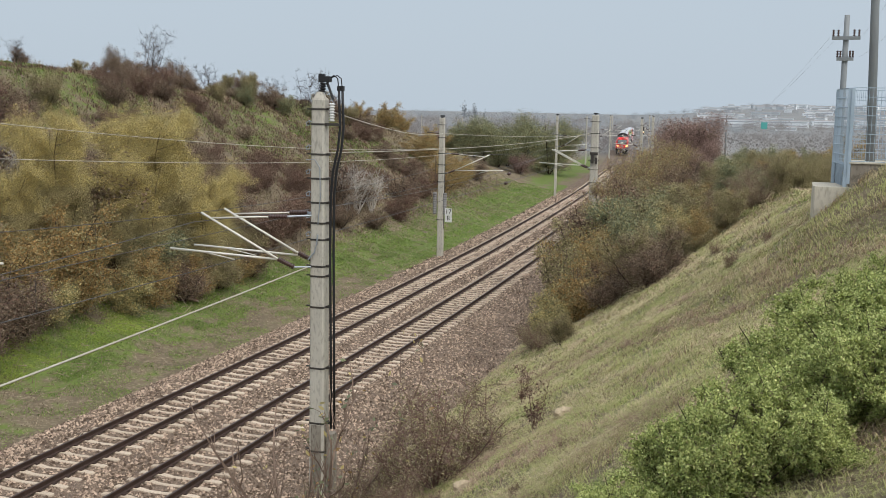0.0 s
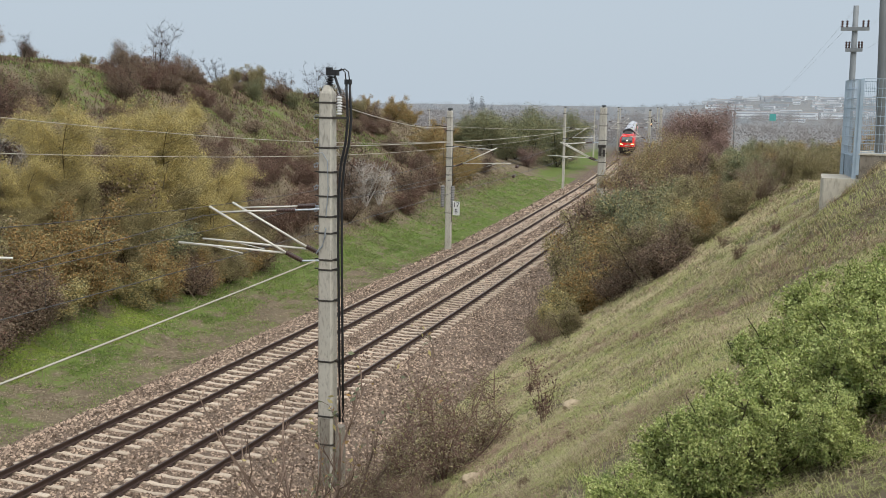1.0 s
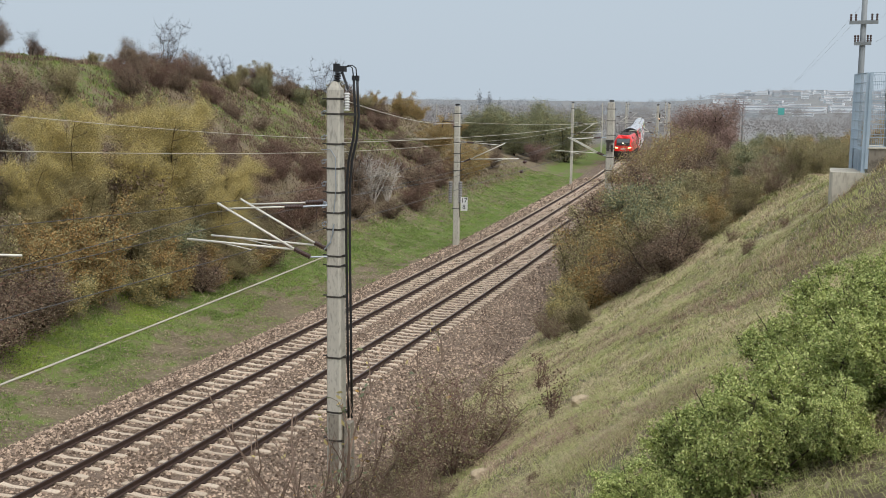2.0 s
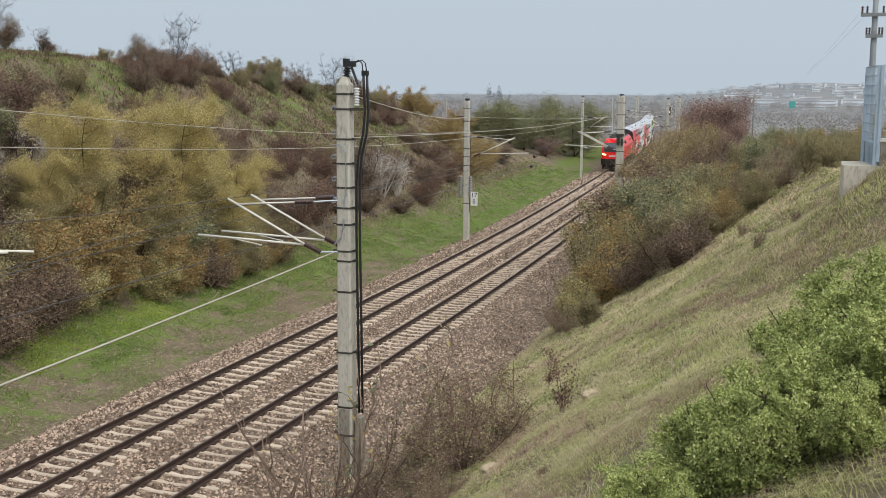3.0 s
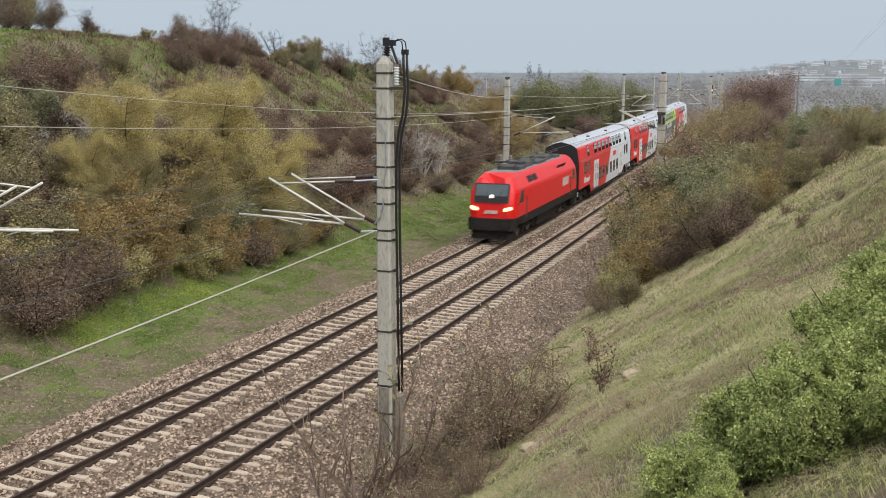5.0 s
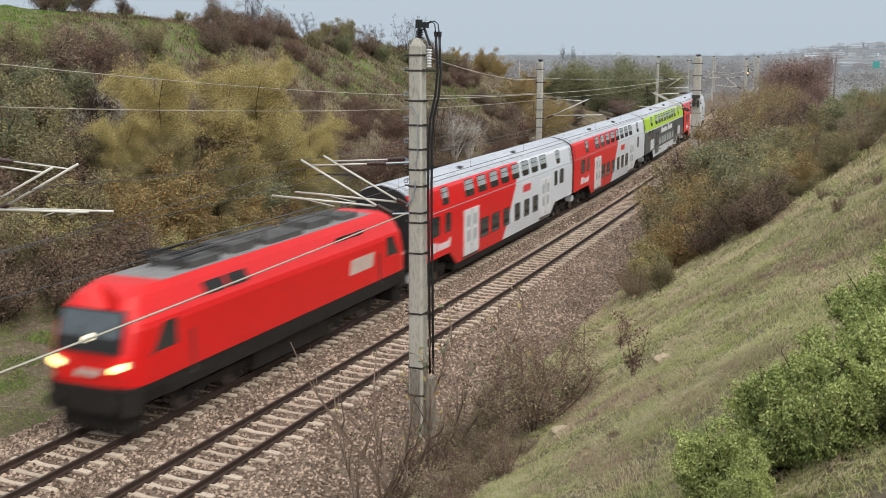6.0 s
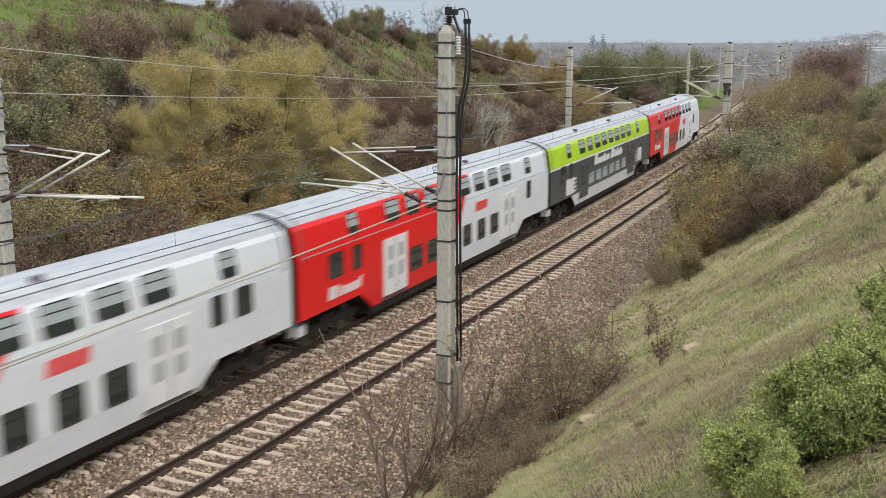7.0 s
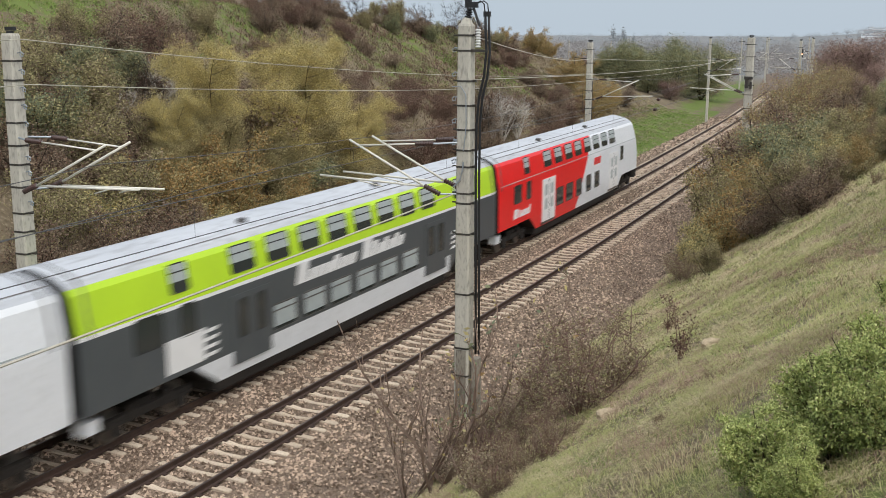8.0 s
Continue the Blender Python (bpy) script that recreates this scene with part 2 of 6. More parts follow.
class Geo:
    """Collects faces of one part."""

    def __init__(self):
        self.v, self.f, self.m = [], [], []

    def add(self, verts, faces, slot=0):
        o = len(self.v)
        self.v += [tuple(p) for p in verts]
        self.f += [tuple(i + o for i in f) for f in faces]
        self.m += [slot] * len(faces)
        return self

    def box(self, c, s, slot=0, turn=None, taper=1.0, chamfer=0.0):
        hx, hy, hz = s[0] / 2, s[1] / 2, s[2] / 2
        e = chamfer
        ring = lambda k, z: [(x * k, y * k, z) for x, y in ((-hx + e, -hy), (hx - e, -hy), (hx, -hy + e), (hx, hy - e), (hx - e, hy), (-hx + e, hy), (-hx, hy - e), (-hx, -hy + e))] if e else [(x * k, y * k, z) for x, y in ((-hx, -hy), (hx, -hy), (hx, hy), (-hx, hy))]
        lo, hi = ring(1, -hz), ring(taper, hz)
        n = len(lo)
        pts = [Vector(p) for p in lo + hi]
        if turn is not None:
            pts = [turn @ p for p in pts]
        pts = [p + Vector(c) for p in pts]
        fs = [tuple(range(n - 1, -1, -1)), tuple(range(n, 2 * n))] + [(i, (i + 1) % n, n + (i + 1) % n, n + i) for i in range(n)]
        return self.add(pts, fs, slot)

    def tube(self, pts, radii, n=8, slot=0):
        pts = [Vector(p) for p in pts]
        if not hasattr(radii, "__len__"):
            radii = [radii] * len(pts)
        rings = []
        for i, p in enumerate(pts):
            d = (pts[min(i + 1, len(pts) - 1)] - pts[max(i - 1, 0)]).normalized()
            a = d.cross(Vector((0, 0, 1)) if abs(d.z) < 0.9 else Vector((1, 0, 0))).normalized()
            b = d.cross(a)
            rings.append([p + (a * math.cos(2 * math.pi * j / n) + b * math.sin(2 * math.pi * j / n)) * radii[i] for j in range(n)])
        return self.loft(rings, slot)

    def loft(self, rings, slot=0, caps=True):
        n = len(rings[0])
        verts = [p for r in rings for p in r]
        fs = []
        for i in range(len(rings) - 1):
            for j in range(n):
                fs.append((i * n + j, i * n + (j + 1) % n, (i + 1) * n + (j + 1) % n, (i + 1) * n + j))
        if caps:
            fs.append(tuple(range(n - 1, -1, -1)))
            fs.append(tuple(range((len(rings) - 1) * n, len(rings) * n)))
        return self.add(verts, fs, slot)

    def mesh(self, name, mats, smooth=False):
        me = bpy.data.meshes.new(name)
        me.from_pydata(self.v, [], self.f)
        for m in mats:
            me.materials.append(M[m])
        me.polygons.foreach_set("material_index", np.array(self.m, np.int32))
        me.polygons.foreach_set("use_smooth", np.full(len(self.f), smooth))
        bm = bmesh.new()
        bm.from_mesh(me)
        bmesh.ops.recalc_face_normals(bm, faces=bm.faces)
        bm.to_mesh(me)
        bm.free()
        me.update()
        return me


def part(name, me, parent=None, label="", at=None):
    ob = new(name, me)
    ob.parent = parent
    if at is not None:
        ob.matrix_basis = at
    return tagged(ob, label)


def thing(name, label, category, at=None, group="", kind=""):
    ob = new(name)
    ob.empty_display_size = 0.2
    if at is not None:
        ob.matrix_basis = at
    return tagged(ob, label, category, group, kind)


# ---------------------------------------------------------------- lie of the land
XA, XB, GRADE = -19.60, -15.85, 0.00487


def bend(y):
    """How far the line has swung to the side at y."""
    y = np.asarray(y, float)
    s = np.clip(y, -40, 138) / 100
    swing = (-0.0475 / 2 * s ** 2 - 0.0487 / 6 * s ** 3) * 100 + (-0.0475 * s - 0.0487 / 2 * s * s) * (y - s * 100)
    reach = np.clip(y, 0, 330)
    ease = sum(np.interp(reach + d, [105, 135, 190, 212, 232, 250, 300, 330], [0, 0.6, 1.25, 1.25, 0.65, 0.1, -1.6, -2.6]) for d in (-12, -6, 0, 6, 12)) / 5
    return swing + ease


def line(u, y, z):
    """A point beside the line: u across, y along, z over the rails."""
    return Vector((u + float(bend(y)), y, z + GRADE * min(max(y, -60), 120)))


def soft_noise(x, y, scale, seed=0):
    """Smooth noise of sines, about -1 to 1."""
    r = np.random.RandomState(seed)
    out = 0
    for k in range(9):
        a, w, p = r.uniform(0, 6.283), (1.0 + 0.45 * k) / scale, r.uniform(0, 6.283)
        out = out + np.sin((x * np.cos(a) + y * np.sin(a)) * w * 2.2 + p) / (1 + 0.35 * k)
    return out / 2.6


def ramp(v, pts):
    return np.interp(v, [p[0] for p in pts], [p[1] for p in pts])


def ground(x, y, rough=True):
    u, y = np.asarray(x, float) - bend(y), np.asarray(y, float)
    crest = ramp(y, [(-60, 12.8), (58, 12.7), (70, 12.4), (80, 11.4), (95, 11.3), (105, 10.6), (130, 9.0), (146, 6.0), (175, 2.5), (230, 0.5), (400, 0)])
    shoulder = ramp(y, [(-60, 8.9), (27, 8.9), (42, 7.1), (80, 5.6), (105, 3.8), (150, 0.9), (220, 0.2), (400, 0)])
    left = np.interp(-u, [22.9, 25.5, 29.0, 36.5, 46, 52, 90], [0, 0.025, 0.10, 0.48, 0.94, 1.0, 0.95]) * (crest + 0.7) - 0.7
    right = np.minimum((u + 11.2) / 1.45 - 0.7, shoulder)
    right = np.where(u > 3, np.maximum(right, shoulder - 0.02 * np.minimum(u - 3, 60)), right)
    z = np.maximum(np.where(u < -18, left, np.where(u < -11.2, -0.7, right)), -0.7)
    if rough:
        off = np.clip((np.abs(u + 17.4) - 6.4) / 3.0, 0, 1) * np.clip((400 - y) / 200, 0, 1)
        z = z + off * (np.where(u > -11, 0.09, 0.16) * soft_noise(u, y, 2.6, 3) + 0.30 * soft_noise(u, y, 9.0, 4) * np.clip((np.abs(u + 17.4) - 9) / 8, 0.15, 1))
    z = z + 0.5 * np.exp(-(((x - 1.5) / 1.6) ** 2 + ((y - 25.2) / 2.2) ** 2) / 2)
    far = np.clip((y - 720) / 1500, 0, 1)
    hill = 24 * far * far * (3 - 2 * far) * np.clip((x / np.maximum(y, 100) + 0.14) / 0.10, 0, 1)
    return z + hill + GRADE * np.clip(y, -60, 120)


def on_ground(x, y, sink=0.05):
    return Vector((x, y, float(ground(x, y)) - sink))


def build_ground():
    us = np.concatenate([[-4000, -2200, -1200, -700, -500, -400, -320, -250, -200, -160, -130, -110, -85], np.arange(-68, 12, 0.6), [14, 18, 26, 40, 70, 120, 170, 220, 300, 400, 600, 800, 1600, 4000]])
    ys = np.concatenate([[-400, -150, -60, -30, -12], np.arange(-4, 150, 0.75), np.arange(150, 260, 5), [280, 320, 400, 520, 700, 850, 1000, 1200, 1500, 1900, 2400, 3200, 4600]])
    uu, yy = np.meshgrid(us, ys)
    xx = uu + bend(yy)
    zz = ground(xx, yy)
    n, k = uu.shape
    idx = np.arange(n * k).reshape(n, k)
    f = np.stack([idx[:-1, :-1], idx[:-1, 1:], idx[1:, 1:], idx[1:, :-1]], -1).reshape(-1, 4)
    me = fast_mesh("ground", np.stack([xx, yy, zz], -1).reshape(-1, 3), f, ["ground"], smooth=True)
    verge = np.exp(-((uu + 27.2) / 2.3) ** 2) * np.clip((yy - 25) / 8, 0.25, 1)
    slope = np.where(uu > -11, 0.30 + 0.18 * soft_noise(uu, yy, 5, 8), 0)
    top = np.where((uu < -42) & (yy < 66), 0.36, 0) + 0.42 * np.exp(-((uu + 41.5 + 0.12 * (yy - 82)) / 3.2) ** 2) * np.clip((yy - 66) / 8, 0, 1) * np.clip((112 - yy) / 8, 0, 1)
    top = top + 0.8 * np.clip((uu + 25.5) / 1.0, 0, 1) * (uu < -22.8) * np.clip((yy - 62) / 10, 0, 1) * (yy < 150)
    turf = np.clip(0.6 * verge + slope + top + 0.15 * soft_noise(uu, yy, 6, 11) + np.where((yy > 150) & (yy < 230), 0.15, 0) + np.where(uu < -30, 0.05, 0), 0, 1)
    turf = np.where((uu > -25.8) & (uu < -23), turf + 0.12 + 0.25 * soft_noise(uu, yy, 2.2, 15), turf)
    turf = np.where((uu > -23.1) & (uu < -11), 0.0, turf)
    att = me.attributes.new("turf", "FLOAT", "POINT")
    att.data.foreach_set("value", turf.astype(np.float32).ravel())
    # Weight of the haze grey, rising with distance along y.
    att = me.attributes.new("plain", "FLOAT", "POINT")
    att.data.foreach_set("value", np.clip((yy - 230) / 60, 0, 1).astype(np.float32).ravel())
    tagged(new("ground", me), "grassy soil of a railway cutting and far plain", "ground", kind="structure")


build_ground()


# ---------------------------------------------------------------- railway
def ballast_height(u):
    """Top of the stones over the rails' level, across both tracks."""
    return np.interp(u, [-23.2, -22.5, -21.3, -21.0, -18.2, -17.9, -17.5, -17.2, -14.4, -14.1, -12.9, -11.4, -10.6],
                     [-0.72, -0.50, -0.23, -0.24, -0.24, -0.25, -0.25, -0.24, -0.24, -0.23, -0.30, -0.55, -0.45])


def build_ballast():
    us = np.concatenate([np.arange(-23.3, -10.5, 0.3)])
    ys = np.concatenate([np.arange(-40, 140, 0.8), np.arange(140, 300, 4)])
    uu, yy = np.meshgrid(us, ys)
    xx = uu + bend(yy)
    zz = ballast_height(uu) + GRADE * np.clip(yy, -60, 120) + 0.025 * soft_noise(uu, yy, 1.2, 21)
    n, k = uu.shape
    idx = np.arange(n * k).reshape(n, k)
    f = np.stack([idx[:-1, :-1], idx[:-1, 1:], idx[1:, 1:], idx[1:, :-1]], -1).reshape(-1, 4)
    me = fast_mesh("ballast", np.stack([xx, yy, zz], -1).reshape(-1, 3), f, ["bed"], smooth=True)
    tagged(new("ballast", me), "grey and pinkish crushed-stone ballast under both tracks", "ballast", kind="structure")
    # loose stones, denser where the line is near
    r = np.random.RandomState(5)
    rows = []
    for y0, y1, dens in ((8, 26, 120), (26, 42, 95), (42, 62, 55), (62, 95, 22), (95, 135, 9)):
        cnt = int((y1 - y0) * 12.6 * dens)
        rows.append(np.stack([r.uniform(-23.0, -10.9, cnt), r.uniform(y0, y1, cnt), np.full(cnt, 0.75 if dens > 50 else (1.1 if dens > 10 else 1.7))], 1))
    p = np.concatenate(rows)
    along = np.abs((p[:, 1] - 2.62 + 0.301) % 0.602 - 0.301)
    on_tie = (along < 0.13) & ((np.abs(p[:, 0] - XA) < 1.36) | (np.abs(p[:, 0] - XB) < 1.36))
    on_rail = np.min([np.abs(p[:, 0] - c) for c in (XA - 0.7525, XA + 0.7525, XB - 0.7525, XB + 0.7525)], 0) < 0.09
    p = p[~on_tie & ~on_rail]
    u, y = p[:, 0], p[:, 1]
    size = r.uniform(0.036, 0.085, len(p)) * p[:, 2]
    z = ballast_height(u) + GRADE * y + size * 0.25
    base = np.array([[1, 0, 0], [-1, 0, 0], [0, 1, 0], [0, -1, 0], [0, 0, 1], [0, 0, -1]], float)
    tri = np.array([[0, 2, 4], [2, 1, 4], [1, 3, 4], [3, 0, 4], [2, 0, 5], [1, 2, 5], [3, 1, 5], [0, 3, 5]])[:4]
    v = base[None] * (size[:, None, None] * r.uniform(0.6, 1.4, (len(p), 6, 1)))
    a = r.uniform(0, 6.283, len(p))
    tilt = r.uniform(-0.6, 0.6, len(p))
    ca, sa, ct, st = np.cos(a)[:, None], np.sin(a)[:, None], np.cos(tilt)[:, None], np.sin(tilt)[:, None]
    x1, y1_, z1 = v[..., 0], v[..., 1] * ct - v[..., 2] * st, v[..., 1] * st + v[..., 2] * ct
    v = np.stack([x1 * ca - y1_ * sa, x1 * sa + y1_ * ca, z1], -1)
    v += np.stack([u + bend(y), y, z], 1)[:, None]
    f = (np.arange(len(p))[:, None, None] * 6 + tri[None]).reshape(-1, 3)
    tagged(new("ballast_stones", fast_mesh("ballast_stones", v.reshape(-1, 3), f, ["stone"])), "loose angular ballast stones in grey and pink", "ballast", kind="stuff")


build_ballast()


def rail_mesh(u):
    prof = [(-0.07, -0.172), (0.07, -0.172), (0.07, -0.160), (0.012, -0.135), (0.010, -0.045), (0.036, -0.036), (0.036, -0.006), (0.028, 0.0), (-0.028, 0.0), (-0.036, -0.006), (-0.036, -0.036), (-0.010, -0.045), (-0.012, -0.135), (-0.07, -0.160)]
    ys = list(np.arange(-40, 130, 2.5)) + list(np.arange(130, 330, 8))
    g = Geo()
    g.loft([[line(u + x, y, z) for x, z in prof] for y in ys])
    n = len(prof)
    for i in range(len(ys) - 1):
        g.m[i * n + 7] = 1
    return g.mesh("rail", ["rail", "rail_top"])


def sleeper_mesh():
    """Concrete sleeper, 2.6 m, waisted and lower in the middle."""
    g = Geo()
    rings = []
    for x, w, top in ((-1.30, 0.115, -0.205), (-1.24, 0.135, -0.185), (-0.95, 0.14, -0.172), (-0.55, 0.135, -0.172), (-0.25, 0.11, -0.215), (0.25, 0.11, -0.215), (0.55, 0.135, -0.172), (0.95, 0.14, -0.172), (1.24, 0.135, -0.185), (1.30, 0.115, -0.205)):
        w *= 0.80
        rings.append([(x, -w, -0.34), (x, w, -0.34), (x, w * 0.9, top - 0.02), (x, w * 0.62, top), (x, -w * 0.62, top), (x, -w * 0.9, top - 0.02)])
    g.loft(rings)
    for s in (-1, 1):
        for d in (-0.13, 0.13):
            g.box((s * 0.7525 + d, 0, -0.155), (0.10, 0.12, 0.03), 1)
    return g.mesh("sleeper", ["sleeper", "rail"])


SLEEPER = sleeper_mesh()
LINK = {}


def build_track(u, label):
    track = thing("railway_track", label, "railway track", kind="structure")
    for s in (-0.7525, 0.7525):
        part("rail", rail_mesh(u + s), track)
    LINK[u] = track
    return track


build_track(XA, "far railway track with rusty rails on concrete sleepers")
build_track(XB, "near railway track with rusty rails on concrete sleepers")


# ---------------------------------------------------------------- masts and wires
def ribbed(g, a, b, r, n=7, slot=0):
    """A ribbed insulator from a to b."""
    a, b = Vector(a), Vector(b)
    pts, rad = [], []
    for i in range(n):
        for k, q in ((0.05, 0.55), (0.35, 1.0), (0.65, 1.0), (0.95, 0.55)):
            pts.append(a.lerp(b, (i + k) / n))
            rad.append(r * q)
    g.tube(pts, rad, 8, slot)


def cantilever(parent, side, height, reach, dy, low=0.0):
    """White tube bracket: two stays, a slanted tube and a registration arm. side -1 reaches towards -x."""
    s = side
    arm = Geo()
    top, foot = height + 1.30, height + 0.0
    tip = Vector((s * (reach - 1.0), dy, height + 1.15))
    arm.tube([(s * 1.25, dy, top - 0.03), tip], 0.022, 8)
    arm.tube([(s * 0.95, dy, foot + 0.12), tip + Vector((s * 0.25, 0, 0.14))], 0.033, 8)
    arm.tube([(s * 0.95, dy + 0.03, foot + 0.12 - low), (s * (reach + 0.25), dy + 0.03, height + 0.24 - low)], 0.030, 8)
    arm.tube([(s * (reach - 0.7), dy + 0.05, height + 0.20 - low), (s * (reach - 1.55), dy + 0.4, height - 0.02 - low)], 0.018, 6)
    part("bracket_arm", arm.mesh("bracket_arm", ["tube"], True), parent, "white tubular cantilever arm")
    for a, b, r in (((s * 0.70, dy, top), (s * 1.25, dy, top - 0.03), 0.07), ((s * 0.50, dy, foot - 0.06), (s * 0.98, dy, foot + 0.14), 0.075)):
        ins = Geo()
        ribbed(ins, a, b, r)
        part("insulator", ins.mesh("insulator", ["insul"], True), parent, "brown ribbed insulator")
    for a, b in (((s * 0.15, dy * 0.3, top + 0.02), (s * 0.70, dy, top)), ((s * 0.15, dy * 0.3, foot - 0.08), (s * 0.52, dy, foot - 0.06))):
        iron = Geo()
        iron.tube([a, b], 0.028, 6)
        part("hinge", iron.mesh("hinge", ["galv"]), parent)


def mast(u, y, height, wide, label, side, arm_at=5.7, reach=3.4, arms=((0.0, 0.0),), bands=(), depth=-1.2, cap=True, lift=0.0):
    root = line(u, y, lift)
    m = thing("catenary_mast", label, "catenary mast", pose(*root, 0, 0, -math.degrees(math.atan2(float(bend(y + 1) - bend(y - 1)), 2))), "masts along the railway")
    g = Geo()
    w = wide / 2
    rings = []
    for z, k in ((depth, 1.0), (height * 0.5, 0.93), (height - 0.06, 0.84), (height, 0.74)):
        a, e = w * k, w * k * 0.22
        rings.append([(x, q, z) for x, q in ((-a + e, -a), (a - e, -a), (a, -a + e), (a, a - e), (a - e, a), (-a + e, a), (-a, a - e), (-a, -a + e))])
    g.loft(rings)
    part("pole", g.mesh("pole", ["pole"]), m)
    for z in bands:
        k = w * (1.0 - 0.16 * max(z, 0) / height) + 0.012
        b = Geo()
        e = k * 0.2
        ring = [(-k + e, -k), (k - e, -k), (k, -k + e), (k, k - e), (k - e, k), (-k + e, k), (-k, k - e), (-k, -k + e)]
        b.loft([[(x, q, z - 0.025) for x, q in ring], [(x, q, z + 0.025) for x, q in ring]])
        b.box((side * (k + 0.09), 0, z), (0.16, 0.05, 0.035))
        b.box((-side * (k + 0.05), 0, z), (0.10, 0.07, 0.06))
        part("steel_band", b.mesh("steel_band", ["band"]), m)
    if cap:
        b = Geo()
        b.box((0, 0, height + 0.03), (0.16, 0.16, 0.06), chamfer=0.03)
        b.box((0.02, 0, height + 0.12), (0.34, 0.12, 0.10), chamfer=0.03)
        part("cap", b.mesh("cap", ["cable"]), m, "black cap fitting")
    for dy, low in arms:
        cantilever(m, side, arm_at, reach, dy, low)
    return m


def rings_on(m, side, w, zs):
    for z in zs:
        g = Geo()
        x = side * (w + 0.02)
        g.tube([(x, 0, z), (x + side * 0.12, 0, z + 0.03), (x + side * 0.20, 0, z - 0.02), (x + side * 0.18, 0, z - 0.09), (x + side * 0.10, 0, z - 0.07), (x + side * 0.10, 0, z)], 0.018, 5)
        part("hook", g.mesh("hook", ["galv"]), m)


# the feeder mast in front, with two brackets, cables and an insulated switch
P_U, P_Y = -12.0, 26.45
near = mast(P_U, P_Y, 10.25, 0.44, "pale concrete catenary mast with black cables and white bracket arms", -1, 5.78, 4.05,
            ((-0.55, 0.0), (0.75, 0.05)), (9.95, 9.55, 8.75, 8.1, 7.45, 6.9, 6.45, 5.72, 5.45, 4.6, 2.9, 1.35, 0.55), cap=False, lift=0.22)
rings_on(near, -1, 0.19, (9.6, 8.95, 8.3, 7.7, 7.1, 6.6))
g = Geo()
g.box((0, 0, 10.33), (0.30, 0.30, 0.16), chamfer=0.06, taper=0.55)
part("cap", g.mesh("cap", ["pole"]), near)
g = Geo()
ribbed(g, (0.05, 0, 10.40), (0.09, 0, 10.66), 0.10, 4)
g.box((0.14, 0, 10.74), (0.36, 0.14, 0.15), chamfer=0.03)
g.box((0.04, 0.02, 10.83), (0.16, 0.10, 0.10))
g.tube([(0.2, 0, 10.66), (0.3, 0, 10.4), (0.38, 0, 10.2)], 0.035, 6)
part("switch_head", g.mesh("switch_head", ["cable"]), near, "black insulated switch head")
g = Geo()
ribbed(g, (0.36, -0.05, 9.62), (0.36, -0.05, 10.12), 0.085, 7)
part("white_insulator", g.mesh("white_insulator", ["white_insul"], True), near, "white ribbed post insulator")
g = Geo()
g.box((0.34, -0.05, 9.55), (0.55, 0.12, 0.07))
part("shelf_bracket", g.mesh("shelf_bracket", ["band"]), near)
for k, (dx, r) in enumerate(((0.0, 0.034), (0.10, 0.034))):
    g = Geo()
    g.tube([(0.30, 0, 10.78), (0.40 + dx, -0.02, 10.84), (0.52 + dx, -0.05, 10.76), (0.56 + dx, -0.05, 10.45)], 0.016, 6)
    g.tube([(0.56 + dx, -0.05, 10.50), (0.57 + dx, -0.05, 10.1), (0.60 + dx, -0.05, 9.5), (0.54 + dx, -0.05, 8.9), (0.40 + dx, -0.05, 8.3), (0.34 + dx, -0.05, 7.6), (0.33 + dx, -0.05, 6.2), (0.36 + dx, -0.05, 3.6), (0.38 + dx, -0.05, 1.2)], r, 6)
    part("cable", g.mesh("cable", ["cable"], True), near, "thick black cable")
g = Geo()
for x, z in ((0.56, 10.5), (0.66, 10.5)):
    g.box((x, -0.05, z), (0.10, 0.09, 0.13), chamfer=0.02)
part("cable_end", g.mesh("cable_end", ["cable"]), near)
g = Geo()
g.box((0.35, 0.05, 0.0), (0.22, 0.30, 2.1), chamfer=0.03)
part("cable_guard", g.mesh("cable_guard", ["stained"]), near, "grey cable guard at the foot")
g = Geo()
g.box((0, 0, 0.05), (0.465, 0.465, 2.5), chamfer=0.09, taper=0.985)
part("footing", g.mesh("footing", ["stained"]), near, "darker stained foot of the mast")
g = Geo()
g.tube([(-0.24, -0.24, 5.9), (-0.05, -0.26, 6.1), (0.02, -0.25, 6.35), (0.05, -0.25, 6.6)], 0.022, 6)
g.tube([(0.05, -0.24, 6.9), (0.12, -0.25, 7.6), (0.10, -0.24, 8.4), (-0.05, -0.24, 8.62), (-0.3, -0.24, 8.6)], 0.014, 5)
part("earth_lead", g.mesh("earth_lead", ["galv"]), near)

m1 = mast(-22.4, 20.6, 10.2, 0.44, "pale concrete catenary mast with white bracket arms", 1, 6.2, 4.1, ((-0.4, 0.0), (0.5, 0.1)), (9.5, 9.0, 8.5, 7.9, 7.3, 6.8, 6.2, 5.5, 5.0, 4.4, 3.4))
rings_on(m1, 1, 0.19, (9.7, 9.25, 8.8, 8.35, 7.9, 7.0, 6.6, 5.8))
m2 = mast(-22.3, 72.2, 9.4, 0.42, "concrete catenary mast with grey weights and a sign", 1, 5.6, 4.2, ((0.0, 0.0),), (8.9, 8.0, 6.9, 6.1, 5.5, 4.9, 2.2))
for x in (-0.42, 0.30):
    g = Geo()
    g.tube([(x, -0.1, 2.6 + k * 0.085) for k in range(19)], [0.16 if k % 2 else 0.12 for k in range(19)], 8)
    part("tension_weight", g.mesh("tension_weight", ["locoroof"]), m2, "stack of grey tension weights")
g = Geo()
